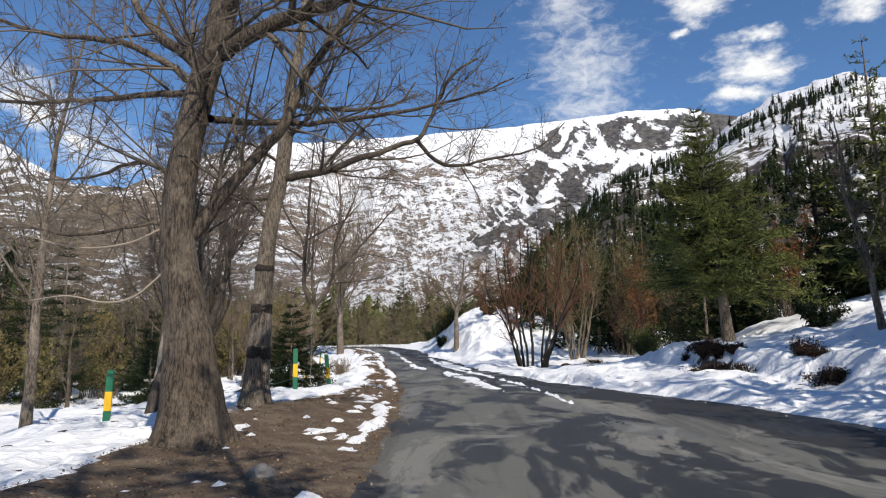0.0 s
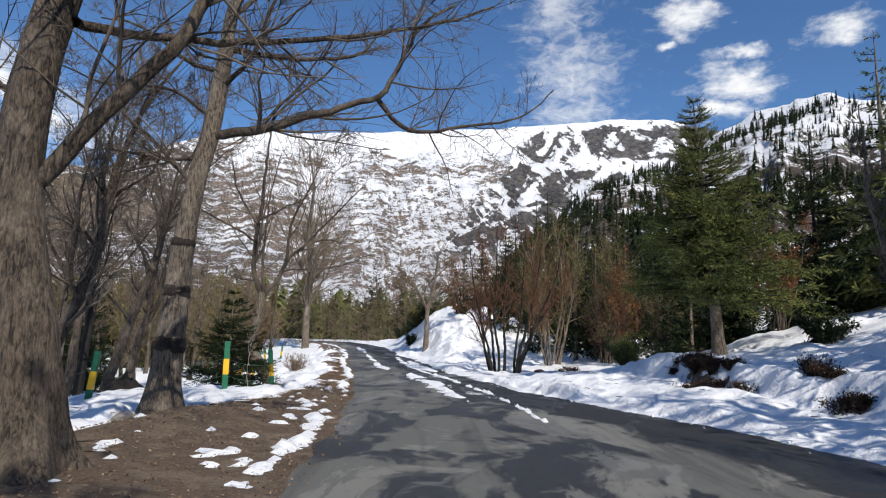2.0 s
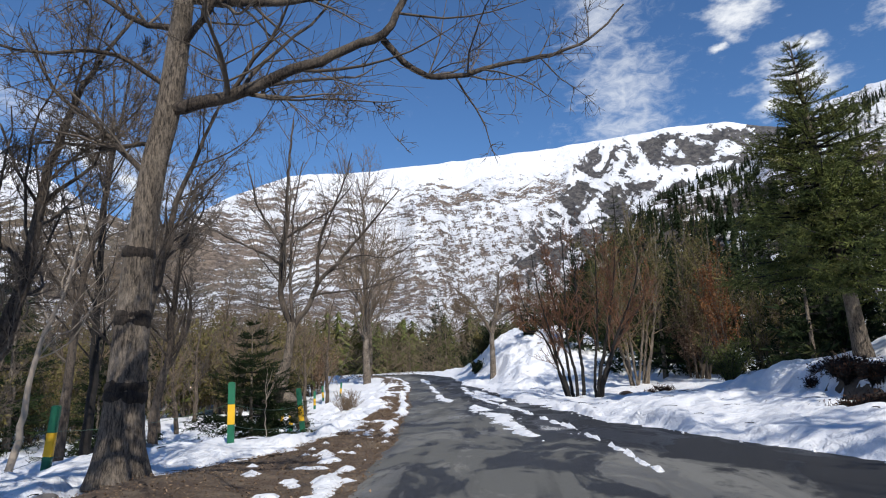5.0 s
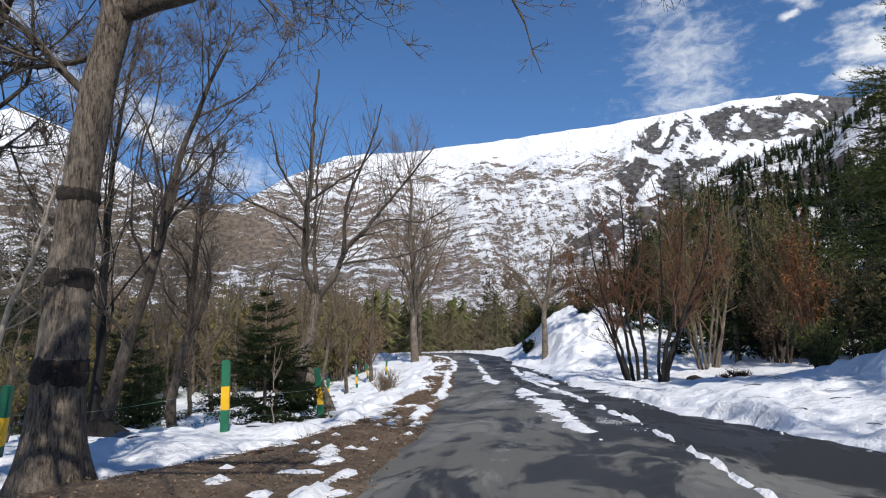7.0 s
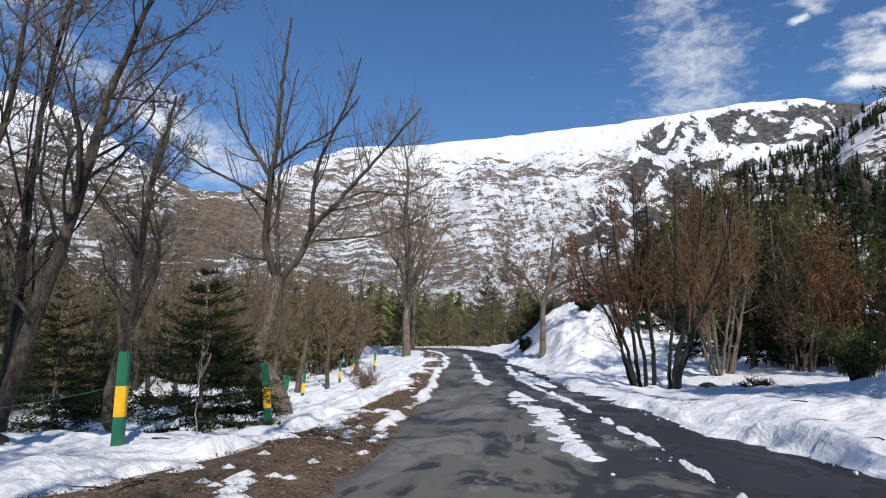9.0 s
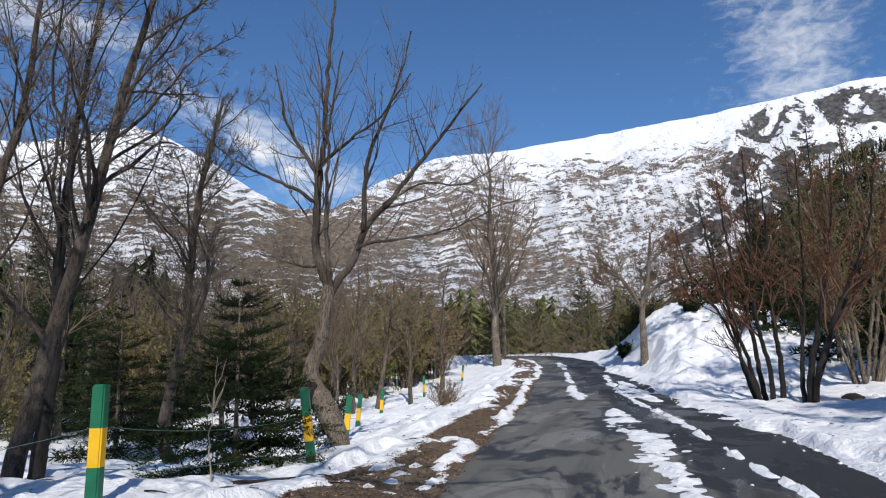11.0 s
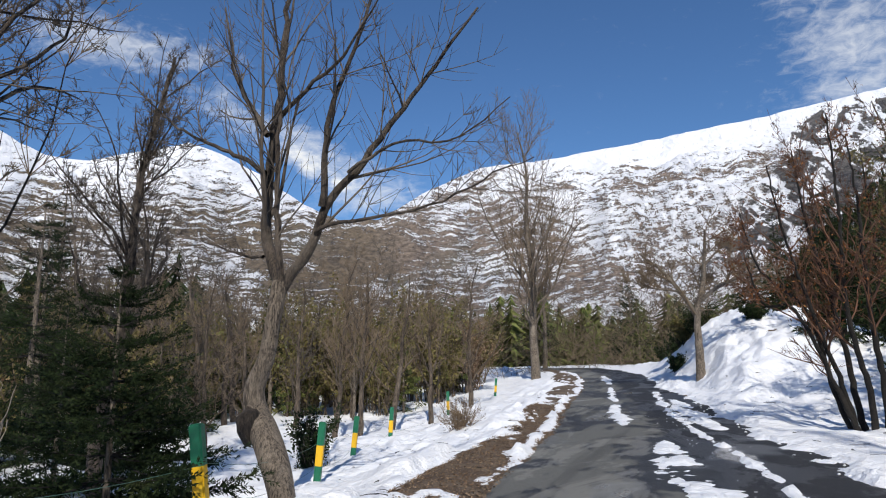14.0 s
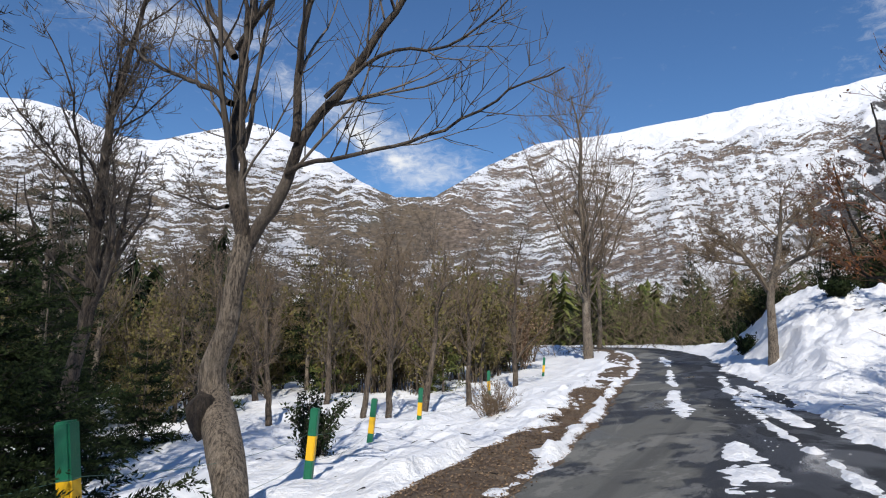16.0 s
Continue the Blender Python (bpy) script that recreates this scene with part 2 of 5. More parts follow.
def island(n):
    return n.add("ShaderNodeNewGeometry").outputs["Random Per Island"]


def mat_asphalt(n, pos, obj):
    flat = n.stretch(pos, 1, 0.5, 1)
    big = n.noise(flat, 0.4, 5, 0.6, dist=0.6)
    mid = n.noise(flat, 1.1, 7, 0.66, dist=1.0)
    grit, fleck = n.noise(pos, 70, 3, 0.7), n.noise(pos, 9, 6, 0.7)
    damp = n.ramp(n.math("ADD", n.math("MULTIPLY", big, 0.6), n.math("MULTIPLY", mid, 0.5)), 0.515, 0.565)
    dry = n.mix(grit, rgb(0.085, 0.087, 0.08), rgb(0.165, 0.165, 0.15))
    wet = n.mix(grit, rgb(0.016, 0.017, 0.018), rgb(0.042, 0.043, 0.044))
    col = n.mix(damp, wet, dry)
    pale = n.ramp(n.noise(n.stretch(pos, 1, 0.35, 1), 0.6, 8, 0.7, dist=1.0), 0.53, 0.57)
    col = n.mix(n.math("MULTIPLY", pale, 0.55), col, rgb(0.235, 0.232, 0.21))
    col = n.mix(n.math("MULTIPLY", n.ramp(fleck, 0.55, 0.75), 0.35), col, rgb(0.035, 0.034, 0.033))
    melt = n.add("ShaderNodeAttribute")
    melt.attribute_name = "melt"
    melt = n.ramp(n.math("ADD", melt.outputs["Fac"], n.math("MULTIPLY_ADD", mid, 1.2, -0.6)), 0.42, 0.56)
    col = n.mix(melt, col, n.mix(grit, rgb(0.014, 0.015, 0.017), rgb(0.034, 0.035, 0.037)))
    tyre = n.ramp(n.noise(n.stretch(pos, 2.6, 0.12, 1), 1.0, 4, 0.55), 0.5, 0.68)
    col = n.mix(n.math("MULTIPLY", tyre, 0.4), col, rgb(0.03, 0.03, 0.031))
    pool = n.ramp(n.noise(flat, 0.55, 3, 0.5, dist=0.4), 0.6, 0.66)
    rough = n.math("SUBTRACT", n.math("MULTIPLY_ADD", damp, 0.3, 0.55), n.math("MULTIPLY", pool, 0.35))
    rel = n.math("ADD", n.math("MULTIPLY", grit, 0.5), n.math("MULTIPLY", fleck, 0.6))
    rough = n.math("SUBTRACT", rough, n.math("MULTIPLY", melt, 0.12))
    return col, rough, n.math("MULTIPLY", rel, n.math("SUBTRACT", 1.0, n.math("MULTIPLY", pool, 0.8))), 0.014, {"Specular IOR Level": 0.4}


def mat_litter(n, pos, obj):
    a, b = n.noise(pos, 2.2, 6, 0.65), n.noise(pos, 24, 5, 0.7)
    col = n.mix(b, rgb(0.028, 0.02, 0.014), rgb(0.19, 0.13, 0.085))
    col = n.mix(n.ramp(a, 0.45, 0.62), col, n.mix(b, rgb(0.055, 0.042, 0.029), rgb(0.28, 0.21, 0.145)))
    return col, 0.95, n.math("ADD", b, n.math("MULTIPLY", n.noise(pos, 70, 3), 0.6)), 0.03, {}


def mat_snow(n, pos, obj):
    a, b, c = n.noise(pos, 0.7, 4), n.noise(pos, 6, 5, 0.62), n.noise(pos, 45, 3)
    col = n.mix(n.ramp(b, 0.3, 0.75), rgb(0.8, 0.83, 0.87), rgb(0.9, 0.905, 0.91))
    dirt = n.ramp(n.noise(pos, 1.7, 7, 0.7, dist=0.5), 0.62, 0.8)
    col = n.mix(n.math("MULTIPLY", dirt, 0.4), col, rgb(0.5, 0.46, 0.4))
    speck = n.ramp(n.noise(pos, 26, 2, 0.5), 0.7, 0.78)
    col = n.mix(n.math("MULTIPLY", speck, 0.45), col, rgb(0.2, 0.15, 0.1))
    rel = n.math("ADD", n.math("MULTIPLY", b, 1.0), n.math("ADD", n.math("MULTIPLY", c, 0.12), n.math("MULTIPLY", a, 1.5)))
    return col, 0.6, rel, 0.075, {}


def bark_of(dark, light, pale, scale=1.0):
    def make(n, pos, obj):
        v = n.stretch(obj, 9 * scale, 9 * scale, 1.9 * scale)
        crack = n.noise(v, 3.0, 7, 0.68, dist=0.7)
        fine = n.noise(n.stretch(obj, 1, 1, 0.45), 46 * scale, 4, 0.65)
        patch = n.noise(n.stretch(obj, 1, 1, 0.7), 2.1, 5, 0.62, dist=0.4)
        col = n.mix(n.ramp(crack, 0.36, 0.62), rgb(*dark), rgb(*light))
        col = n.mix(n.math("MULTIPLY", n.ramp(patch, 0.45, 0.7), 0.55), col, rgb(*pale))
        col = n.mix(n.math("MULTIPLY", n.ramp(fine, 0.4, 0.75), 0.5), col, rgb(*dark))
        stain = n.noise(n.stretch(obj, 2.2, 2.2, 0.9), 1.0, 7, 0.7, dist=0.6)
        col = n.mix(n.math("MULTIPLY", n.ramp(stain, 0.52, 0.68), 0.6), col, n.mix(fine, rgb(*dark), rgb(0.06, 0.05, 0.034)))
        return col, 0.92, n.math("ADD", n.math("MULTIPLY", crack, 1.1), n.math("MULTIPLY", fine, 0.4)), 0.05 / scale, {}
    return make


def mat_twig_of(a, b):
    def make(n, pos, obj):
        f = n.noise(obj, 9, 3)
        i = island(n)
        return n.mix(n.math("ADD", n.math("MULTIPLY", f, 0.5), n.math("MULTIPLY", i, 0.5)), rgb(*a), rgb(*b)), 0.85, None, 0, {}
    return make


def mat_leaf_of(a, b, c):
    def make(n, pos, obj):
        i = island(n)
        f = n.noise(obj, 1.1, 3)
        col = n.mix(i, rgb(*a), rgb(*b))
        col = n.mix(n.ramp(f, 0.52, 0.7), col, rgb(*c))
        return col, 0.75, None, 0, {"Specular IOR Level": 0.08}
    return make


def mat_paint_of(a, b, worn):
    def make(n, pos, obj):
        s, w = n.noise(pos, 14, 5, 0.65), n.noise(n.stretch(pos, 5, 5, 1.2), 7, 6, 0.7)
        col = n.mix(s, rgb(*a), rgb(*b))
        col = n.mix(n.math("MULTIPLY", n.ramp(w, 0.62, 0.72), 0.8), col, rgb(*worn))
        return col, 0.5, w, 0.004, {}
    return make


def mat_mountain(n, pos, obj):
    """Snow over bedded slopes: ledges level with the ground, gullies down the fall line, dark crags on the right."""
    xyz = n.add("ShaderNodeSeparateXYZ", {0: pos})
    x, y, z = xyz.outputs[0], n.math("SUBTRACT", xyz.outputs[1], 10.0), n.math("SUBTRACT", xyz.outputs[2], 1.4)
    way = n.math("MULTIPLY", n.math("ARCTAN2", x, y), 57.2958)
    far = n.math("SQRT", n.math("ADD", n.math("MULTIPLY", x, x), n.math("MULTIPLY", y, y)))
    up = n.math("MULTIPLY", n.math("ARCTAN2", z, far), 57.2958)

    def field(a, b, detail, rough, dist=0.0, shift=0.0):
        return n.noise(n.add("ShaderNodeCombineXYZ", {0: a, 1: b, 2: shift}).outputs[0], 1.0, detail, rough, dist=dist)

    def lin(a, ka, b, kb):
        return n.math("ADD", n.math("MULTIPLY", a, ka), n.math("MULTIPLY", b, kb))

    wide = field(n.math("MULTIPLY", way, 0.12), n.math("MULTIPLY", up, 0.2), 3, 0.5)
    sag = n.math("ADD", up, n.math("MULTIPLY_ADD", field(n.math("MULTIPLY", way, 0.22), n.math("MULTIPLY", up, 0.12), 3, 0.55, 0.0, 4.0), 3.0, -1.5))
    ledge = field(n.math("MULTIPLY", way, 0.3), n.math("MULTIPLY", sag, 2.3), 4, 0.62, 0.15)
    shelf = field(n.math("MULTIPLY", way, 0.55), n.math("MULTIPLY", sag, 5.0), 3, 0.6, 0.1, 7.0)
    blot = field(n.math("MULTIPLY", way, 1.5), n.math("MULTIPLY", up, 2.2), 6, 0.7, 0.5, 2.0)
    speck = field(n.math("MULTIPLY", way, 6.0), n.math("MULTIPLY", up, 7.5), 3, 0.7, 0.0, 9.0)
    gully = field(lin(way, 1.5, up, 0.45), lin(up, 0.22, way, -0.05), 5, 0.62, 0.7, 5.0)
    left = n.ramp(way, -22, -31)
    mid = n.math("MULTIPLY", n.ramp(way, -14, -4), n.ramp(up, 16.5, 13.5))
    f = n.math("ADD", n.math("MULTIPLY", ledge, n.math("MULTIPLY_ADD", mid, -0.3, 0.62)), n.math("MULTIPLY", shelf, n.math("MULTIPLY_ADD", mid, -0.15, 0.42)))
    f = n.math("ADD", f, n.math("MULTIPLY", blot, n.math("MULTIPLY_ADD", mid, 0.28, 0.34)))
    f = n.math("ADD", f, n.math("MULTIPLY", gully, n.math("MULTIPLY_ADD", mid, 0.25, 0.05)))
    f = n.math("ADD", f, n.math("MULTIPLY", speck, 0.42))
    f = n.math("SUBTRACT", f, 0.06)
    f = n.math("ADD", f, n.math("MULTIPLY", wide, 0.3))
    f = n.math("ADD", f, n.math("MULTIPLY", n.ramp(up, 7.5, 15.5), 0.035))
    f = n.math("ADD", f, n.math("MULTIPLY", n.math("MULTIPLY", n.ramp(up, 15.6, 18.6), n.ramp(way, -30, -6)), 0.2))
    f = n.math("ADD", f, n.math("MULTIPLY", n.math("MULTIPLY", left, n.ramp(up, 13.0, 17.5)), 0.1))
    # the brown saddle between the two ridges keeps little snow
    dx, dy = n.math("DIVIDE", n.math("ADD", way, 29.0), 8.5), n.math("DIVIDE", n.math("SUBTRACT", up, 10.3), 2.6)
    saddle = n.math("POWER", 2.718, n.math("MULTIPLY", n.math("ADD", n.math("MULTIPLY", dx, dx), n.math("MULTIPLY", dy, dy)), -1.0))
    f = n.math("SUBTRACT", f, n.math("MULTIPLY", saddle, 0.13))
    snow = n.ramp(f, 1.01, 1.065)
    tone = field(n.math("MULTIPLY", way, 2.2), n.math("MULTIPLY", up, 4.0), 6, 0.72, 0.0, 12.0)
    soil = n.mix(n.ramp(tone, 0.3, 0.7), rgb(0.075, 0.056, 0.043), rgb(0.36, 0.28, 0.22))
    soil = n.mix(n.math("MULTIPLY", left, 0.75), soil, n.mix(n.ramp(tone, 0.3, 0.7), rgb(0.05, 0.04, 0.026), rgb(0.2, 0.15, 0.092)))
    soil = n.mix(n.math("MULTIPLY", n.ramp(wide, 0.52, 0.66), 0.5), soil, rgb(0.12, 0.115, 0.085))
    # the crags beyond a slanting edge, with snow lying in their gullies
    edge = n.math("SUBTRACT", way, n.math("MULTIPLY_ADD", up, 0.87, -7.2))
    edge = n.math("ADD", edge, n.math("MULTIPLY_ADD", n.math("ADD", blot, gully), 4.0, -4.0))
    crag = n.math("MULTIPLY", n.ramp(edge, -0.3, 0.35), n.ramp(up, 6.5, 8.5))
    lie = field(lin(way, 0.34, up, 0.3), lin(up, 0.5, way, -0.3), 5, 0.55, 1.2, 3.0)
    vein = field(lin(way, 0.9, up, 1.2), lin(up, 0.35, way, -0.28), 4, 0.6, 0.5, 6.0)
    g = n.math("ADD", n.math("MULTIPLY", lie, 0.75), n.math("ADD", n.math("MULTIPLY", vein, 0.45), n.math("MULTIPLY", speck, 0.12)))
    g = n.math("ADD", g, n.math("MULTIPLY", n.ramp(up, 18.6, 19.9), 0.12))
    cut = n.ramp(g, 0.655, 0.685)
    rock = n.mix(n.ramp(tone, 0.32, 0.68), rgb(0.022, 0.022, 0.026), rgb(0.15, 0.135, 0.12))
    soil = n.mix(crag, soil, rock)
    snow = n.math("ADD", n.math("MULTIPLY", snow, n.math("SUBTRACT", 1.0, crag)), n.math("MULTIPLY", cut, crag))
    col = n.mix(snow, soil, rgb(0.88, 0.885, 0.9))
    relief = n.math("ADD", n.math("MULTIPLY", ledge, 0.9), n.math("ADD", blot, n.math("MULTIPLY", snow, 0.4)))
    return col, 0.9, relief, 9.0, {}


def mat_hill(n, pos, obj):
    z = n.add("ShaderNodeSeparateXYZ", {0: pos}).outputs[2]
    rock = n.noise(n.stretch(pos, 0.02, 0.02, 0.04), 1.0, 8, 0.7, dist=0.6)
    fine = n.noise(pos, 0.16, 7, 0.78)
    f = n.math("ADD", n.math("MULTIPLY", rock, 0.6), n.math("MULTIPLY", fine, 0.55))
    f = n.math("ADD", f, n.math("MULTIPLY", n.ramp(z, 95, 170), 0.12))
    snow = n.ramp(f, 0.585, 0.63)
    soil = n.mix(fine, rgb(0.02, 0.017, 0.014), rgb(0.12, 0.092, 0.072))
    return n.mix(snow, soil, rgb(0.86, 0.87, 0.89)), 0.9, n.math("ADD", rock, fine), 3.0, {}


M = {
    "asphalt": material("wet_patched_asphalt", mat_asphalt),
    "litter": material("leaf_litter", mat_litter),
    "snow": material("old_snow", mat_snow),
    "bark": material("bark_brown", bark_of((0.014, 0.01, 0.008), (0.155, 0.118, 0.085), (0.32, 0.262, 0.2))),
    "bark_grey": material("bark_grey", bark_of((0.028, 0.022, 0.017), (0.25, 0.203, 0.155), (0.47, 0.4, 0.32), 1.4)),
    "bark_mid": material("bark_mid", bark_of((0.016, 0.012, 0.01), (0.11, 0.085, 0.064), (0.26, 0.215, 0.17), 1.3)),
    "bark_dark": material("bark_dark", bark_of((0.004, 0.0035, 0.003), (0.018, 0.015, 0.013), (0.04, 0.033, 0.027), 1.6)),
    "bark_shadow_knot": material("bark_shadow_knot", bark_of((0.008, 0.006, 0.005), (0.05, 0.038, 0.029), (0.1, 0.08, 0.062), 1.4)),
    "twig": material("twig_grey", mat_twig_of((0.024, 0.018, 0.014), (0.19, 0.155, 0.12))),
    "twig_rust": material("twig_rust", mat_twig_of((0.075, 0.034, 0.02), (0.2, 0.1, 0.058))),
    "twig_tan": material("twig_tan", mat_twig_of((0.12, 0.085, 0.055), (0.27, 0.2, 0.13))),
    "twig_brown": material("twig_brown", mat_twig_of((0.06, 0.045, 0.028), (0.2, 0.15, 0.09))),
    "twig_dusk": material("twig_dusk", mat_twig_of((0.03, 0.021, 0.015), (0.1, 0.07, 0.048))),
    "twig_pale": material("twig_pale", mat_twig_of((0.2, 0.16, 0.12), (0.42, 0.36, 0.29))),
    "needle": material("needle_green", mat_leaf_of((0.05, 0.068, 0.022), (0.165, 0.185, 0.058), (0.175, 0.17, 0.058))),
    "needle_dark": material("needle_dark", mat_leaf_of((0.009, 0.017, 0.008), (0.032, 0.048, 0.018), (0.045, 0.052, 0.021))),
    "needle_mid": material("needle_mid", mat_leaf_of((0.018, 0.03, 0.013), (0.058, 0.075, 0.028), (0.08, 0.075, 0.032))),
    "leaf_olive": material("leaf_olive", mat_leaf_of((0.1, 0.09, 0.03), (0.2, 0.165, 0.07), (0.13, 0.15, 0.05))),
    "leaf_rust": material("leaf_rust", mat_leaf_of((0.12, 0.045, 0.02), (0.25, 0.11, 0.045), (0.16, 0.09, 0.035))),
    "leaf_heath": material("leaf_heath", mat_leaf_of((0.035, 0.02, 0.014), (0.1, 0.052, 0.034), (0.07, 0.05, 0.026))),
    "leaf_dry": material("leaf_dry", mat_leaf_of((0.07, 0.043, 0.026), (0.34, 0.24, 0.155), (0.2, 0.125, 0.075))),
    "green": material("paint_green", mat_paint_of((0.004, 0.1, 0.05), (0.008, 0.17, 0.085), (0.1, 0.16, 0.1))),
    "yellow": material("paint_yellow", mat_paint_of((0.68, 0.38, 0.01), (0.85, 0.52, 0.02), (0.5, 0.36, 0.12))),
    "wire": material("fence_wire", mat_paint_of((0.05, 0.12, 0.09), (0.1, 0.2, 0.16), (0.15, 0.12, 0.1))),
    "stone": material("stone", mat_paint_of((0.1, 0.095, 0.09), (0.26, 0.24, 0.22), (0.06, 0.055, 0.05))),
    "soil": material("dark_soil", mat_paint_of((0.02, 0.013, 0.009), (0.07, 0.043, 0.028), (0.04, 0.025, 0.017))),
    "mountain": material("snowy_mountain", mat_mountain),
    "hill": material("rocky_hill", mat_hill),
}


# ---------------------------------------------------------------- mesh helpers
def mesh_of(name, verts, faces, mat, flat=False):
    """A mesh from arrays of corners and of triangles or quads."""
    me = bpy.data.meshes.new(name)
    verts = np.asarray(verts, np.float32).reshape(-1, 3)
    faces = [np.asarray(f, np.int32) for f in faces if len(f)]
    me.vertices.add(len(verts))
    me.vertices.foreach_set("co", verts.ravel())
    loops = np.concatenate([f.ravel() for f in faces])
    sizes = np.concatenate([np.full(len(f), f.shape[1], np.int32) for f in faces])
    me.loops.add(len(loops))
    me.loops.foreach_set("vertex_index", loops)
    me.polygons.add(len(sizes))
    me.polygons.foreach_set("loop_start", np.concatenate([[0], np.cumsum(sizes)[:-1]]).astype(np.int32))
    me.polygons.foreach_set("loop_total", sizes)
    me.polygons.foreach_set("use_smooth", np.full(len(sizes), not flat))
    me.materials.append(mat)
    me.update(calc_edges=True)
    me.validate()
    return me


def part(name, me, parent=None, label=""):
    ob = new(name, me)
    ob.parent = parent
    if label:
        tagged(ob, label)
    return ob


def thing(name, at, label, category, group="", kind="", turn=0.0):
    e = new(name)
    e.empty_display_size = 0.2
    e.matrix_basis = pose(at[0], at[1], at[2], 0, 0, turn)
    return tagged(e, label, category, group, kind)


def sheet(name, xs, ys, height, mat, keep=None):
    """A grid over xs and ys with the given heights."""
    X, Y = np.meshgrid(xs, ys)
    Z = height(X, Y)
    n, m = X.shape
    idx = np.arange(n * m).reshape(n, m)
    q = np.stack([idx[:-1, :-1], idx[:-1, 1:], idx[1:, 1:], idx[1:, :-1]], -1).reshape(-1, 4)
    V = np.stack([X, Y, Z], -1).reshape(-1, 3)
    if keep is not None:
        k = keep(X, Y).ravel()
        q = q[k[q].any(1)]
        used = np.unique(q)
        back = np.zeros(len(V), np.int64)
        back[used] = np.arange(len(used))
        V, q = V[used], back[q]
    return mesh_of(name, V, [q], mat)


class Tubes:
    """Collects tapered tubes into one mesh."""

    def __init__(self):
        self.v, self.q, self.n = [], [], 0

    def add(self, pts, radii, sides, rough=0.0, rng=None):
        P, R = np.asarray(pts, float), np.asarray(radii, float)
        T = np.gradient(P, axis=0)
        T /= np.linalg.norm(T, axis=1, keepdims=True) + 1e-9
        ref = np.array([0.31, 0.95, 0.05]) if abs(T[:, 1]).mean() < 0.8 else np.array([1.0, 0.1, 0.0])
        U = np.cross(T, ref)
        U /= np.linalg.norm(U, axis=1, keepdims=True) + 1e-9
        W = np.cross(T, U)
        a = np.arange(sides) * 2 * np.pi / sides
        rr = R[:, None] * np.ones(sides)
        if rough and rng is not None:
            rr = rr * (1 + rough * rng.normal(size=rr.shape))
        ring = P[:, None] + rr[..., None] * (np.cos(a)[None, :, None] * U[:, None] + np.sin(a)[None, :, None] * W[:, None])
        n = len(P)
        i = np.arange(n * sides).reshape(n, sides) + self.n
        j = np.roll(i, -1, 1)
        self.q.append(np.stack([i[:-1], j[:-1], j[1:], i[1:]], -1).reshape(-1, 4))
        self.v.append(ring.reshape(-1, 3))
        self.n += n * sides

    def mesh(self, name, mat):
        return mesh_of(name, np.concatenate(self.v), [np.concatenate(self.q)], mat)


class Blades:
    """Collects small leaves or needles: slim folded blades of two triangles."""

    def __init__(self):
        self.v, self.n = [], 0

    def add(self, base, way, length, width, side):
        """Arrays: base n x 3, way n x 3, length n, width n, side n x 3."""
        tip = base + way * length[:, None]
        mid = base + way * (length * 0.45)[:, None]
        a, b = mid + side * (width / 2)[:, None], mid - side * (width / 2)[:, None]
        self.v.append(np.stack([base, a, tip, b], 1).reshape(-1, 3))
        self.n += len(base)

    def mesh(self, name, mat):
        i = np.arange(self.n)[:, None] * 4
        return mesh_of(name, np.concatenate(self.v), [np.concatenate([i, i + 1, i + 2, i + 3], 1)], mat, flat=True)


def unit(v):
    return v / (np.linalg.norm(v, axis=-1, keepdims=True) + 1e-9)


def smooth_path(pts, n):
    """n points of a smooth curve through the given ones."""
    P = np.asarray(pts, float)
    d = np.concatenate([[0], np.cumsum(np.linalg.norm(np.diff(P, axis=0), axis=1))])
    Q = np.concatenate([[2 * P[0] - P[1]], P, [2 * P[-1] - P[-2]]])
    out = []
    for s in np.linspace(0, d[-1], n):
        k = min(int(np.searchsorted(d, s, side="right")) - 1, len(P) - 2)
        u = (s - d[k]) / (d[k + 1] - d[k])
        a, b, c, e = Q[k], Q[k + 1], Q[k + 2], Q[k + 3]
        out.append(0.5 * (2 * b + (c - a) * u + (2 * a - 5 * b + 4 * c - e) * u * u + (3 * b - a - 3 * c + e) * u**3))
    return np.array(out)


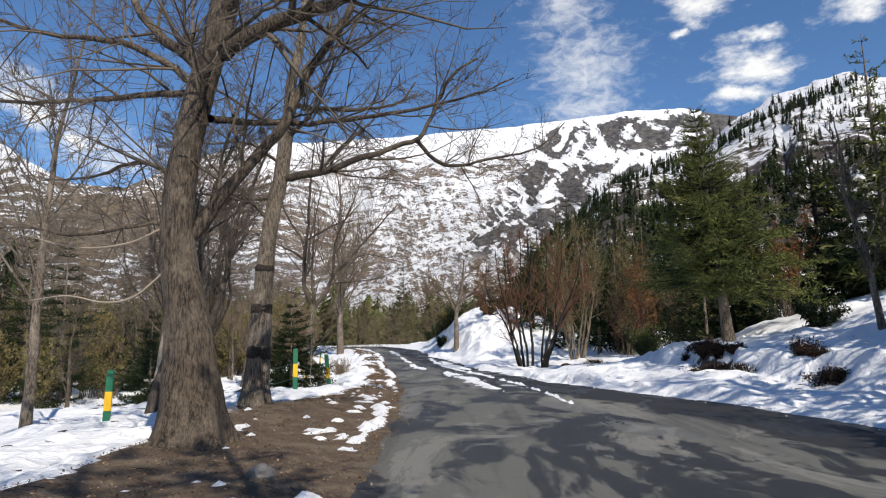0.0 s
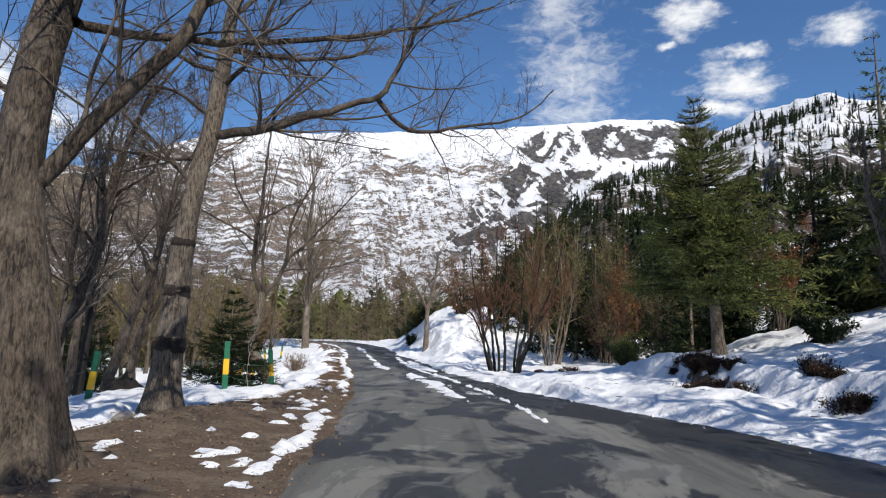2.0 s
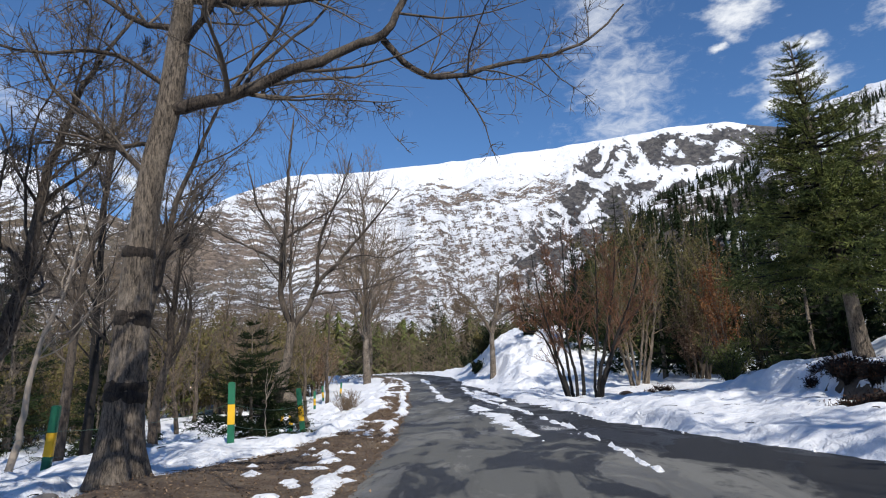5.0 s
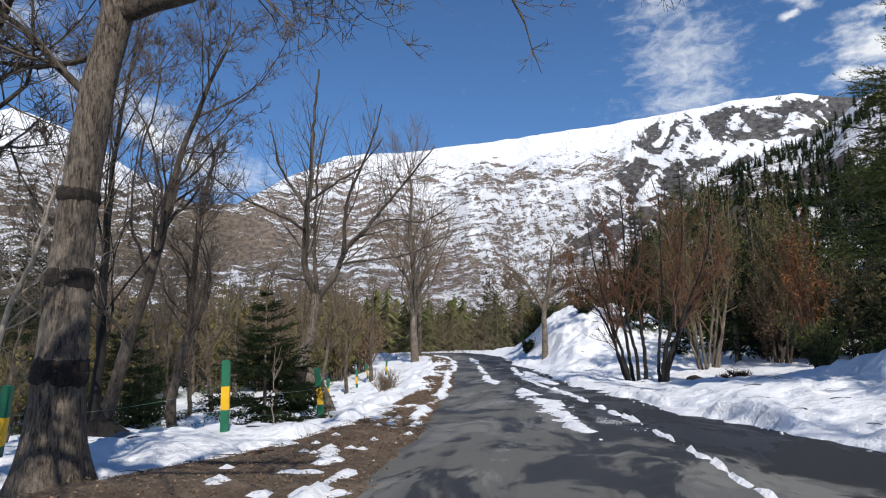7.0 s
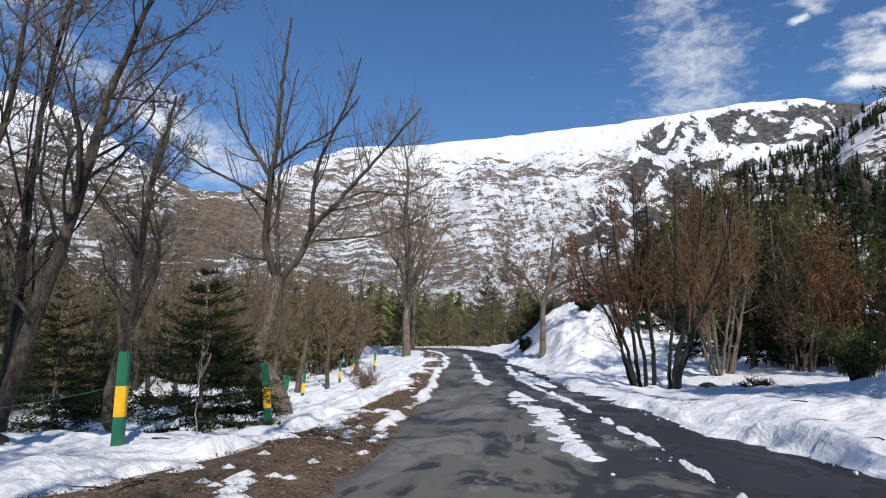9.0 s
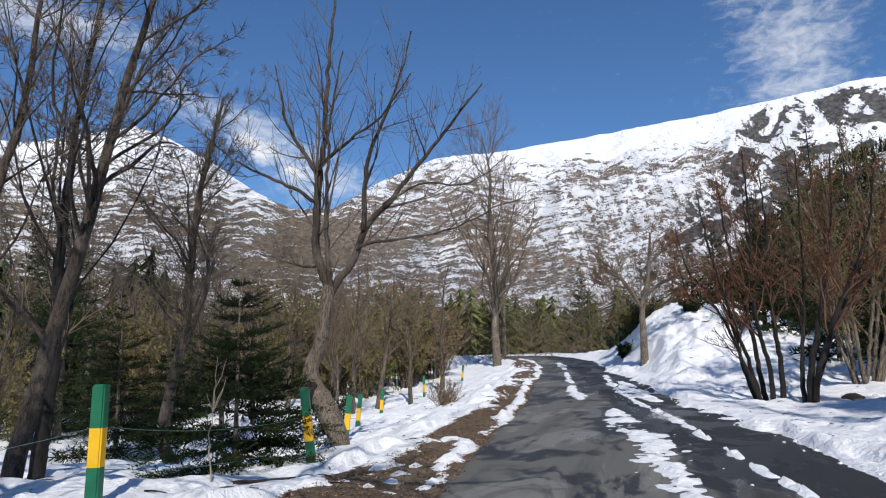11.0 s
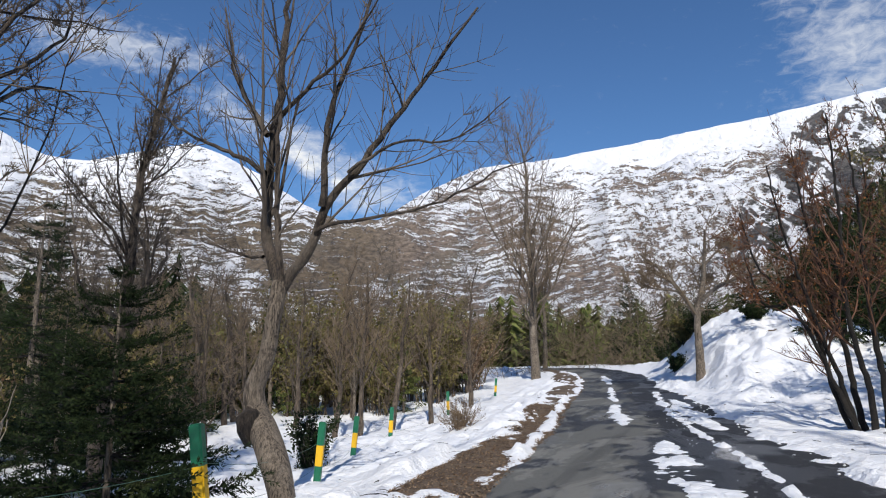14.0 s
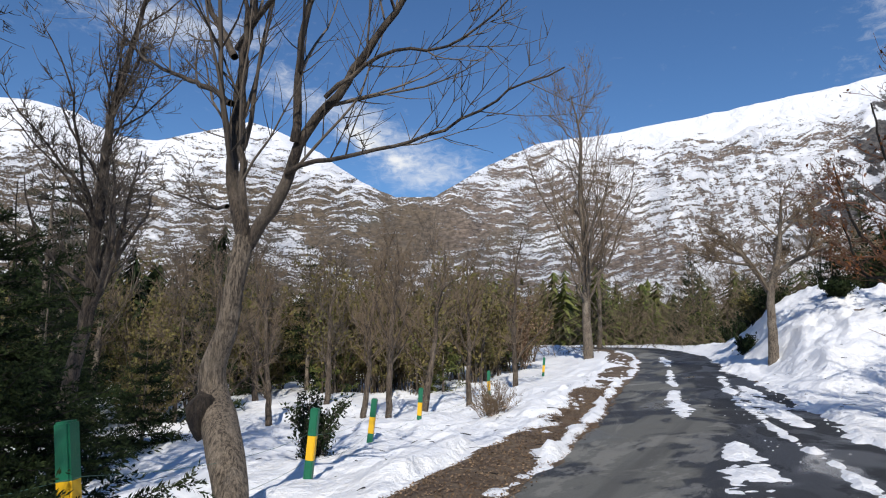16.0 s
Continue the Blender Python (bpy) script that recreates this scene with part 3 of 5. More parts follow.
# ---------------------------------------------------------------- bare trees
class Bare:
    """A leafless tree: levels of tubes that branch."""

    def __init__(self, seed, lift=0.12, wiggle=0.16, levels=4, spread=(35, 65), twig=0.004, counts=(7, 8, 7, 5), droop=0.0, ratio=0.55, cheap=False):
        self.cheap = cheap
        self.rng = np.random.default_rng(seed)
        self.lift, self.wiggle, self.levels, self.spread, self.twig, self.counts, self.droop, self.ratio = lift, wiggle, levels, spread, twig, counts, droop, ratio
        self.trunk, self.mains, self.twigs = Tubes(), [], Tubes()

    def put(self, pts, radii, level):
        if level == 0:
            self.trunk.add(pts, radii, 14, 0.03, self.rng)
        elif level == 1:
            one = self.trunk if self.trunk.n else Tubes()
            one.add(pts, radii, 4 if self.cheap else 8)
            self.mains.append(one)
        elif level == 2:
            self.twigs.add(pts, radii, 3 if self.cheap else 4)
        else:
            self.twigs.add(pts, radii, 3)

    def path(self, pts, r0, r1, level, s0=0.25, count=None, n=None):
        """A limb of given course, and its offspring."""
        L = float(np.linalg.norm(np.diff(np.asarray(pts, float), axis=0), axis=1).sum())
        n = n or (7 if self.cheap else max(6, int(L / 0.18)))
        P = smooth_path(pts, n)
        P[1:-1] += self.rng.normal(size=(n - 2, 3)) * 0.012
        R = r0 + (r1 - r0) * np.linspace(0, 1, n) ** 0.85
        self.put(P, R, level)
        self.offspring(P, R, L, level, s0, count)

    def offspring(self, P, R, L, level, s0, count=None):
        if level >= self.levels:
            return
        rng = self.rng
        c = count if count is not None else self.counts[min(level, len(self.counts) - 1)]
        for s in np.sort(rng.uniform(s0, 0.94, c)):
            k = min(int(s * (len(P) - 1)), len(P) - 2)
            t = unit(P[k + 1] - P[k])
            side = rng.normal(size=3)
            side = unit(side - t * (side @ t))
            side[2] += 0.2 - self.droop
            ang = radians(rng.uniform(*self.spread))
            d = unit(t * math.cos(ang) + unit(side) * math.sin(ang))
            length = L * self.ratio * rng.uniform(0.55, 1.15) * (1.05 - 0.6 * s)
            self.grow(P[k], d, max(length, 0.12), max(R[k] * rng.uniform(*((0.28, 0.48) if level == 0 else (0.35, 0.55))), self.twig), level + 1)

    def grow(self, p, d, L, r, level):
        rng = self.rng
        n = (2 if level >= 3 else 4 if level == 2 else 6) if self.cheap else 2 if level >= 4 else 4 if level == 3 else max(5, int(L / 0.3))
        pts, radii = [np.array(p)], [r]
        for i in range(n):
            d = unit(d + rng.normal(size=3) * self.wiggle + np.array([0, 0, self.lift - self.droop * 0.35]) * (0.6 + 0.4 * i / n))
            pts.append(pts[-1] + d * L / n)
            radii.append(max(self.twig * 0.5, r * (1 - 0.8 * (i + 1) / n)))
        P, R = np.array(pts), np.array(radii)
        self.put(P, R, level)
        self.offspring(P, R, L, level, 0.15)

    def build(self, name, at, label, group="", bark="bark", twig="twig", turn=0.0, category="tree"):
        e = thing(name, at, label, category, group, turn=turn)
        self.dress(e, bark, twig)
        return e

    def dress(self, e, bark, twig, main="limb"):
        """The trunk, or else each main limb, and the crown of twigs as parts of e."""
        if self.trunk.n:
            part("trunk", self.trunk.mesh("trunk", M[bark]), e)
        else:
            for one in self.mains:
                part(main, one.mesh(main, M[bark]), e)
        if self.twigs.n:
            tagged(part("crown", self.twigs.mesh("crown", M[twig]), e, "thin bare twigs"), kind="stuff")


def stout_trunk(pts, radii, seed, flare=1.7, sides=26, rings=70, furrow=0.05):
    """A trunk with a flared foot, furrowed bark and lumps."""
    rng = np.random.default_rng(seed)
    P = smooth_path(pts, rings)
    R = np.interp(np.linspace(0, 1, rings), np.linspace(0, 1, len(radii)), radii)
    h = np.linspace(0, 1, rings) * np.linalg.norm(P[-1] - P[0])
    a = np.arange(sides) * 2 * np.pi / sides
    lobes = 1 + (flare - 1) * np.exp(-h / 0.42)[:, None] * (0.72 + 0.28 * np.cos(5 * a + rng.uniform(0, 6))[None] + 0.12 * np.cos(3 * a)[None])
    A, H = np.meshgrid(a, h)
    grain = vnoise(A * 3.6 + 0.6 * vnoise(A * 2, H * 1.5, seed + 9), H * 1.3, seed) * 0.6 + vnoise(A * 7.0, H * 4.0, seed + 1) * 0.4
    lump = vnoise(A * 0.9, H * 1.1, seed + 2)
    rr = R[:, None] * lobes * (1 + furrow * grain + 0.07 * lump)
    T = np.gradient(P, axis=0)
    T = unit(T)
    U = unit(np.cross(T, np.array([0.05, 1, 0.0])))
    W = np.cross(T, U)
    V = P[:, None] + rr[..., None] * (np.cos(a)[None, :, None] * U[:, None] + np.sin(a)[None, :, None] * W[:, None])
    i = np.arange(rings * sides).reshape(rings, sides)
    j = np.roll(i, -1, 1)
    return V.reshape(-1, 3), np.stack([i[:-1], j[:-1], j[1:], i[1:]], -1).reshape(-1, 4)


# ---------------------------------------------------------------- conifers
def conifer(name, at, label, height, radius, seed, crown=0.12, whorls=22, per=6, sprigs=16, needle="needle", bark="bark_grey", group="", trunk_r=None, lean=(0, 0), turn=0.0, size=1.0, flat=0.25, blades=6):
    rng = np.random.default_rng(seed)
    wood, leaves = Tubes(), Blades()
    tr = trunk_r or height * 0.016
    trunk = Tubes()
    axis = smooth_path([(0, 0, -0.15), (lean[0] * 0.5, lean[1] * 0.5, height * 0.5), (lean[0], lean[1], height)], 14)
    trunk.add(axis, tr * (1 - 0.93 * np.linspace(0, 1, 14)) * (1 + 0.35 * np.exp(-np.arange(14) / 0.8)), 10, 0.04, rng)
    for w in range(whorls):
        s = crown + (1 - crown) * (max(0.0, w + rng.uniform(-0.3, 0.3)) / whorls) ** 0.92
        s = min(max(s, crown), 0.985)
        c = axis[min(int(s * 13), 12)] * (1 - (s * 13) % 1) + axis[min(int(s * 13) + 1, 13)] * ((s * 13) % 1)
        taper = (1 - s) / (1 - crown)
        reach = radius * (0.07 + 0.93 * taper**0.95) * (0.75 + 0.25 * min(1, (s - crown) / 0.08 + 0.5))
        for k in range(per if taper > 0.25 else max(3, per - 2)):
            az = rng.uniform(0, 2 * np.pi)
            L = reach * rng.uniform(0.55, 1.15)
            rise = rng.uniform(-0.25, 0.12) + 0.55 * (1 - taper)
            out = np.array([math.cos(az), math.sin(az), rise])
            u = np.linspace(0, 1, 5)
            P = c + out * (L * u)[:, None] + np.array([0, 0, -0.18 * L]) * (u * (1.2 - u))[:, None] * 1.2
            wood.add(P, tr * 0.22 * (0.3 + taper) * (1 - 0.85 * u) + 0.002, 3)
            m = max(4, int(sprigs * (0.35 + 0.65 * taper)))
            t = rng.uniform(0.18, 1.0, m)
            base = c + out * (L * t)[:, None] + np.array([0, 0, -0.18 * L]) * (t * (1.2 - t))[:, None] * 1.2
            across = np.array([-math.sin(az), math.cos(az), 0])
            sgn = rng.choice([-1, 1], m)
            way = unit(unit(out)[None] * rng.uniform(0.5, 1.0, m)[:, None] + across * (sgn * rng.uniform(0.3, 0.9, m))[:, None] + rng.normal(size=(m, 3)) * flat)
            ln = L * rng.uniform(0.16, 0.34, m) * (1.1 - 0.5 * t) + 0.05
            # each sprig is a fan of blades along a short twig
            for q in range(blades):
                f = (q + 0.5) / blades
                side = unit(np.cross(way, rng.normal(size=(m, 3))))
                d = unit(way * 0.8 + side * 0.75)
                leaves.add(base + way * (ln * f)[:, None], d, ln * rng.uniform(0.35, 0.6, m) * size, ln * 0.1 * size + 0.006, unit(np.cross(d, rng.normal(size=(m, 3)))))
    e = thing(name, at, label, "tree", group, turn=turn)
    part("trunk", trunk.mesh("trunk", M[bark]), e)
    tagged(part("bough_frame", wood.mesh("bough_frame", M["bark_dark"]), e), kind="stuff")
    tagged(part("crown", leaves.mesh("crown", M[needle]), e, "dense needle foliage"), kind="stuff")
    return e


# ---------------------------------------------------------------- shrubs
def shrub(name, at, label, height, width, seed, stems=12, leaf=None, leaves=600, leaf_size=0.05, twig="twig_tan", bark="bark_dark", group="", levels=3, stem_r=0.016, counts=(6, 6, 4), spread=(18, 42), category="bush", turn=0.0, cheap=False):
    rng = np.random.default_rng(seed)
    tree = Bare(seed, lift=0.16, wiggle=0.13, levels=levels, spread=spread, twig=0.008 if cheap else 0.0035, counts=(0,) + tuple(counts), ratio=0.5, cheap=cheap)
    tips = []
    for k in range(stems):
        az, out = rng.uniform(0, 2 * np.pi), rng.uniform(0.1, 1) * width * 0.5
        h = height * rng.uniform(0.6, 1.05)
        p0 = np.array([math.cos(az) * width * 0.07 * rng.uniform(0.2, 1.5), math.sin(az) * width * 0.07 * rng.uniform(0.2, 1.5), -0.1])
        p2 = np.array([math.cos(az) * out, math.sin(az) * out, h])
        mid = p0 * 0.5 + p2 * 0.5 + np.array([rng.normal() * 0.08, rng.normal() * 0.08, 0.05]) * height * 0.5 - np.array([p2[0], p2[1], 0]) * 0.15
        r = stem_r * rng.uniform(0.7, 1.25)
        tree.path([p0, mid, p2], r, r * 0.25, 1, 0.25)
    e = thing(name, at, label, category, group, turn=turn)
    frame_of = Tubes()
    for one in tree.mains:
        frame_of.q += [q + frame_of.n for q in one.q]
        frame_of.v += one.v
        frame_of.n += one.n
    tagged(part("stem_frame", frame_of.mesh("stem_frame", M[bark]), e), kind="stuff")
    if tree.twigs.n:
        tagged(part("crown", tree.twigs.mesh("crown", M[twig]), e, "fine bare twigs"), kind="stuff")
    if leaf:
        V = np.concatenate((tree.twigs if tree.twigs.n else frame_of).v)
        pick = V[rng.integers(0, len(V), leaves)] + rng.normal(size=(leaves, 3)) * 0.04
        pick = pick[pick[:, 2] > 0.05]
        b = Blades()
        m = len(pick)
        way = unit(rng.normal(size=(m, 3)))
        b.add(pick, way, leaf_size * rng.uniform(0.6, 1.4, m), leaf_size * rng.uniform(0.35, 0.7, m), unit(np.cross(way, rng.normal(size=(m, 3)))))
        tagged(part("foliage", b.mesh("foliage", M[leaf]), e, "sparse small leaves"), kind="stuff")
    return e


def on_ground(x, y, sink=0.0):
    return (x, y, float(ground_z(x, y)) + sink)


def lumpy_rock(name, at, size, seed, mat, label, group="", category="rock", jag=0.0):
    """A boulder: a subdivided ball pushed in and out, with flat facets."""
    bm = bmesh.new()
    bmesh.ops.create_icosphere(bm, subdivisions=3, radius=1.0)
    for v in bm.verts:
        c = v.co.copy()
        k = 1 + 0.32 * noise.noise(c * 1.1 + Vector((seed * 3.1, 0, 0))) + 0.14 * noise.noise(c * 3.0 + Vector((0, seed * 1.7, 0)))
        k += jag * (abs(noise.noise(c * 2.3 + Vector((seed, seed, 0)))) * 2.2 + 0.6 * noise.noise(c * 7.0) - 0.5)
        v.co = Vector((c.x * k * size[0], c.y * k * size[1], max(c.z, -0.45) * k * size[2]))
    me = bpy.data.meshes.new(name)
    bm.to_mesh(me)
    bm.free()
    me.materials.append(M[mat])
    ob = new(name, me)
    ob.matrix_basis = pose(at[0], at[1], at[2] + 0.3 * size[2], 0, 0, seed * 40)
    return tagged(ob, label, category, group)

# ---------------------------------------------------------------- the large structure
def axis_points(lo, a, b, hi, step, grow=1.12):
    """Evenly close points from a to b, ever wider towards lo and hi."""
    mid = list(np.arange(a, b, step))
    up, s, v = [], step, b
    while v < hi:
        up.append(v)
        s *= grow
        v += s
    down, s, v = [], step * grow, a - step * grow
    while v > lo:
        down.append(v)
        s *= grow
        v -= s
    return np.array([lo] + down[::-1] + mid + up + [hi])


def soil_skin(x, y):
    """The ground a little lower under deep snow."""
    return ground_z(x, y) - 0.12 * smooth(snow_depth(x, y), 0.06, 0.14)


ground = new("ground", sheet("ground", axis_points(-420, -9, 10, 420, 0.18), axis_points(-420, 4, 60, 420, 0.22), soil_skin, M["litter"]))
tagged(ground, "brown forest ground with fallen leaves and thawed soil", "ground", kind="structure")


def snow_skin(x, y):
    return ground_z(x, y) + snow_depth(x, y)


snow = new("snow", sheet("snow", axis_points(-300, -9, 9.5, 300, 0.085, 1.1), axis_points(-60, 5, 46, 300, 0.09, 1.03), snow_skin, M["snow"], keep=lambda x, y: snow_depth(x, y) > -0.012))
tagged(snow, "old white snow with ragged melting edges beside the road", "snow", kind="structure")


def road_mesh():
    ys = np.concatenate([np.arange(-40, 4, 1.0), np.arange(4, 60, 0.3), np.arange(60, 84, 0.8)])
    us = np.linspace(0, 1, 40)
    Y, U = np.meshgrid(ys, us, indexing="ij")
    xl, xr = lerp(Y, ROAD_L), lerp(Y, ROAD_R) + 0.45
    frayed = 0.09 * fbm(Y * 1.1, Y * 0 + 2.0, 61) + 0.05 * fbm(Y * 4.0, Y * 0 + 5.0, 63)
    X = xl + frayed * (1 - U) ** 6 + (xr - xl) * U
    Z = lerp(Y, ROAD_Z) + 0.02 + 0.02 * np.sin(np.pi * U) + 0.006 * fbm(X * 0.8, Y * 0.5, 67)
    Z[:, 0] -= 0.05
    n, m = X.shape
    i = np.arange(n * m).reshape(n, m)
    q = np.stack([i[:-1, :-1], i[:-1, 1:], i[1:, 1:], i[1:, :-1]], -1).reshape(-1, 4)
    me = mesh_of("road", np.stack([X, Y, Z], -1).reshape(-1, 3), [q], M["asphalt"])
    # how wet the asphalt is: meltwater gathers along the bank's foot
    wet = 1 - smooth(xr - X, 1.0, 4.0)
    me.attributes.new("melt", "FLOAT", "POINT").data.foreach_set("value", wet.astype(np.float32).ravel())
    return me


road = tagged(new("road", road_mesh()), "patched dark asphalt road, damp with meltwater", "road", kind="structure")

# azimuth in degrees clockwise from +y, elevation of the ridge in degrees
RIDGE = [(-180, 9), (-120, 12), (-90, 15), (-75, 17), (-67, 18), (-62, 18.6), (-59, 18.2), (-56, 16.9), (-53, 16.8), (-49, 18.1), (-45.3, 19.3), (-42.5, 18.6), (-39, 17.0), (-35.5, 14.8), (-32, 13.3),
         (-28.5, 13.4), (-24, 16.0), (-19, 18.0), (-14, 18.3), (-5, 19.0), (2, 19.5), (9, 19.8), (16, 20.0), (21, 19.7), (25, 18.4), (30, 17.0), (60, 15), (100, 12), (180, 9)]
HILL = [(-10, -6), (1.5, -4), (3.5, 1.5), (5.5, 5.5), (8, 8.8), (11, 11.6), (14.4, 13.9), (18, 15.4), (22, 16.0), (25, 17.9), (28.2, 19.5), (31.5, 20.0), (33.5, 20.1), (36, 19.2), (45, 18.5), (60, 17), (90, 12), (120, 8)]


def polar_sheet(name, azimuths, radii, height, mat):
    A, R = np.meshgrid(np.radians(azimuths), radii)
    X, Y = np.sin(A) * R, 10 + np.cos(A) * R
    Z = height(np.degrees(A), R, X, Y)
    n, m = X.shape
    i = np.arange(n * m).reshape(n, m)
    q = np.stack([i[:-1, :-1], i[1:, :-1], i[1:, 1:], i[:-1, 1:]], -1).reshape(-1, 4)
    return mesh_of(name, np.stack([X, Y, Z], -1).reshape(-1, 3), [q], mat)


def mountain_z(a, r, x, y):
    top = 1900 * np.tan(np.radians(lerp(a, RIDGE)))
    u = np.clip((r - 260) / 1640, 0, 1.35)
    rise = np.where(u < 1, 0.25 * u + 0.75 * u**1.35, 1 - 0.9 * (u - 1))
    rough = fbm(x / 260, y / 260, 101, 6, 0.55) * 42 * np.sin(np.pi * np.clip(u, 0, 1)) ** 0.7
    ribs = np.abs(vnoise(a * 0.32 + 0.3 * vnoise(x / 150, y / 150, 5), r / 900, 107)) * 26 * np.sin(np.pi * np.clip(u, 0, 1))
    crest = 2.2 * fbm(a * 0.8, r * 0, 111, 4) * smooth(u, 0.7, 1)
    return -6 + top * rise + rough - ribs + crest


mountain = new("mountain", polar_sheet("mountain", np.concatenate([np.arange(-180, -72, 2.0), np.arange(-72, 44, 0.3), np.arange(44, 181, 2.0)]), np.concatenate([np.linspace(240, 700, 40), np.linspace(712, 1960, 110), np.linspace(2000, 2500, 6)]), mountain_z, M["mountain"]))
tagged(mountain, "broad snowy mountain ridge with terraced brown slopes", "mountain", kind="structure")


def hill_z(a, r, x, y):
    top = 620 * np.tan(np.radians(lerp(a, HILL)))
    u = np.clip((r - 110) / 510, 0, 1.4)
    rise = np.where(u < 1, 0.35 * u + 0.65 * u**1.5, 1 - 1.2 * (u - 1))
    rough = (fbm(x / 90, y / 90, 131, 6, 0.55) * 14 + np.abs(vnoise(a * 0.5, r / 300, 133)) * 12) * np.sin(np.pi * np.clip(u, 0, 1)) ** 0.7
    return -4 + (top + 3) * rise + rough + 2.5 * fbm(a * 1.2, r * 0, 135, 4) * smooth(u, 0.7, 1)


hill = new("hill", polar_sheet("hill", np.arange(-10, 120, 0.5), np.concatenate([np.linspace(105, 620, 120), np.linspace(630, 800, 8)]), hill_z, M["hill"]))
tagged(hill, "steep dark rocky hillside with snow in its hollows", "hill", kind="structure")


# ---------------------------------------------------------------- woods on the far slopes
def far_spruces(count, seed, azimuths, spread, height, base, name, label, mat, size=(7, 13), mass=2.2, tiers=6, boughs=5):
    rng = np.random.default_rng(seed)
    V, F, k = [], [], 0
    for _ in range(count * 4):
        if k >= count:
            break
        a = rng.uniform(*azimuths)
        r = rng.uniform(*spread)
        x, y = math.sin(radians(a)) * r, 10 + math.cos(radians(a)) * r
        if not base(a, r, x, y, rng):
            continue
        z = float(height(np.array(a), np.array(float(r)), np.array(x), np.array(y)))
        h = rng.uniform(*size)
        w = h * rng.uniform(0.13, 0.2) * mass / 2
        for tier in range(tiers):
            f = tier / tiers
            z0 = z + h * (0.06 + 0.86 * f)
            z1 = z0 + h * (0.3 - 0.14 * f)
            ww = w * (1.25 - 1.1 * f)
            n0 = len(V)
            for s in range(boughs):
                # a spray of separate boughs round the stem
                g, q = rng.uniform(0, 6.283), ww * rng.uniform(0.6, 1.35)
                dx, dy, wd = math.cos(g), math.sin(g), ww * rng.uniform(0.3, 0.55) * 5 / boughs
                dz = h * rng.uniform(-0.05, 0.05)
                zt = min(z0 + 0.55 * (z1 - z0) + dz, z + h)
                V += [(x - dy * wd, y + dx * wd, zt), (x + dy * wd, y - dx * wd, zt - 0.03 * h), (x + dx * q * 1.25, y + dy * q * 1.25, z0 + dz)]
                F.append((n0 + 3 * s, n0 + 3 * s + 1, n0 + 3 * s + 2))
        k += 1
    ob = new(name, mesh_of(name, np.array(V), [np.array(F)], M[mat], flat=True))
    return tagged(ob, label, "woods", kind="stuff")


def hill_wood(a, r, x, y, rng):
    u = (r - 110) / 510
    d = vnoise(np.array(x / 60), np.array(y / 60), 141)
    if a > 24 and u > 0.93:
        return False
    return rng.uniform() < (0.95 if a < 23 else 0.55) + 0.7 * float(d) - 0.5 * max(0, u - 0.55)


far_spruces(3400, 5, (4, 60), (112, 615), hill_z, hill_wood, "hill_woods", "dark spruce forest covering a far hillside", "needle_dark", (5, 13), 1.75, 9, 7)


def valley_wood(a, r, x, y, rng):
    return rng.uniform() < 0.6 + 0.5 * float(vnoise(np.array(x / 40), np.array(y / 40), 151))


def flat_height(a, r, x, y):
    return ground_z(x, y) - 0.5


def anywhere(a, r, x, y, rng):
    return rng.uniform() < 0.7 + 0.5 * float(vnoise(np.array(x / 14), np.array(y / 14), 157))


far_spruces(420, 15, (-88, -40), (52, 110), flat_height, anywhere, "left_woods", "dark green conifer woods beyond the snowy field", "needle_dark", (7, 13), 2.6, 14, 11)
far_spruces(620, 16, (-44, 3), (72, 190), flat_height, anywhere, "far_firs", "green fir woods beyond the road's bend", "needle", (4.0, 9.0), 3.4, 11, 13)


def far_thicket(name, count, seed, azimuths, near, far, height, sizes, base, label, mat):
    """Leafless trees and bushes far off: fans of slim upright twigs."""
    rng = np.random.default_rng(seed)
    b, k = Blades(), 0
    while k < count:
        deg, r = rng.uniform(*azimuths), near + (far - near) * rng.uniform() ** 1.4
        a = radians(deg)
        x, y = math.sin(a) * r, 10 + math.cos(a) * r
        k += 1
        if not base(deg, r, x, y, rng):
            continue
        z = float(height(np.array(deg), np.array(r), np.array(x), np.array(y)))
        h, m = rng.uniform(*sizes), 64
        p = np.array([x, y, z]) + rng.normal(size=(m, 3)) * np.array([0.12 * h, 0.12 * h, 0.0]) + np.array([0, 0, 1]) * (rng.uniform(0, 0.75, m) * h)[:, None]
        way = unit(np.stack([rng.normal(size=m) * 1.15, rng.normal(size=m) * 1.15, np.ones(m)], 1))
        ln = h * rng.uniform(0.08, 0.26, m)
        b.add(p, way, ln, 0.03 + 0.05 * rng.uniform(size=m) * r / 100, unit(np.cross(way, rng.normal(size=(m, 3)))))
    tagged(new(name, b.mesh(name, M[mat])), label, "woods", kind="stuff")


far_thicket("far_thicket", 2100, 17, (-66, 4), 56, 200, flat_height, (4.0, 9.0), anywhere, "brown leafless thicket filling the valley floor", "twig_brown")
far_thicket("hill_thicket", 1900, 18, (3, 60), 108, 600, hill_z, (4.0, 9.0), hill_wood, "brown leafless trees among the spruces of the hill", "twig_dusk")
far_spruces(1500, 9, (-75, 4), (255, 460), mountain_z, valley_wood, "valley_woods", "brown and green woods at the mountain's foot", "leaf_olive", (4, 8), 3.4)

# ---------------------------------------------------------------- the great trees by the road
def local(pts, base):
    return [np.array(p, float) - np.array(base, float) for p in pts]


def plane(pts, y, depth=0.0):
    """x and z in the tree's own plane, leaning by depth metres towards the end."""
    n = len(pts) - 1
    return [(p[0], y + depth * i / n, p[1]) for i, p in enumerate(pts)]


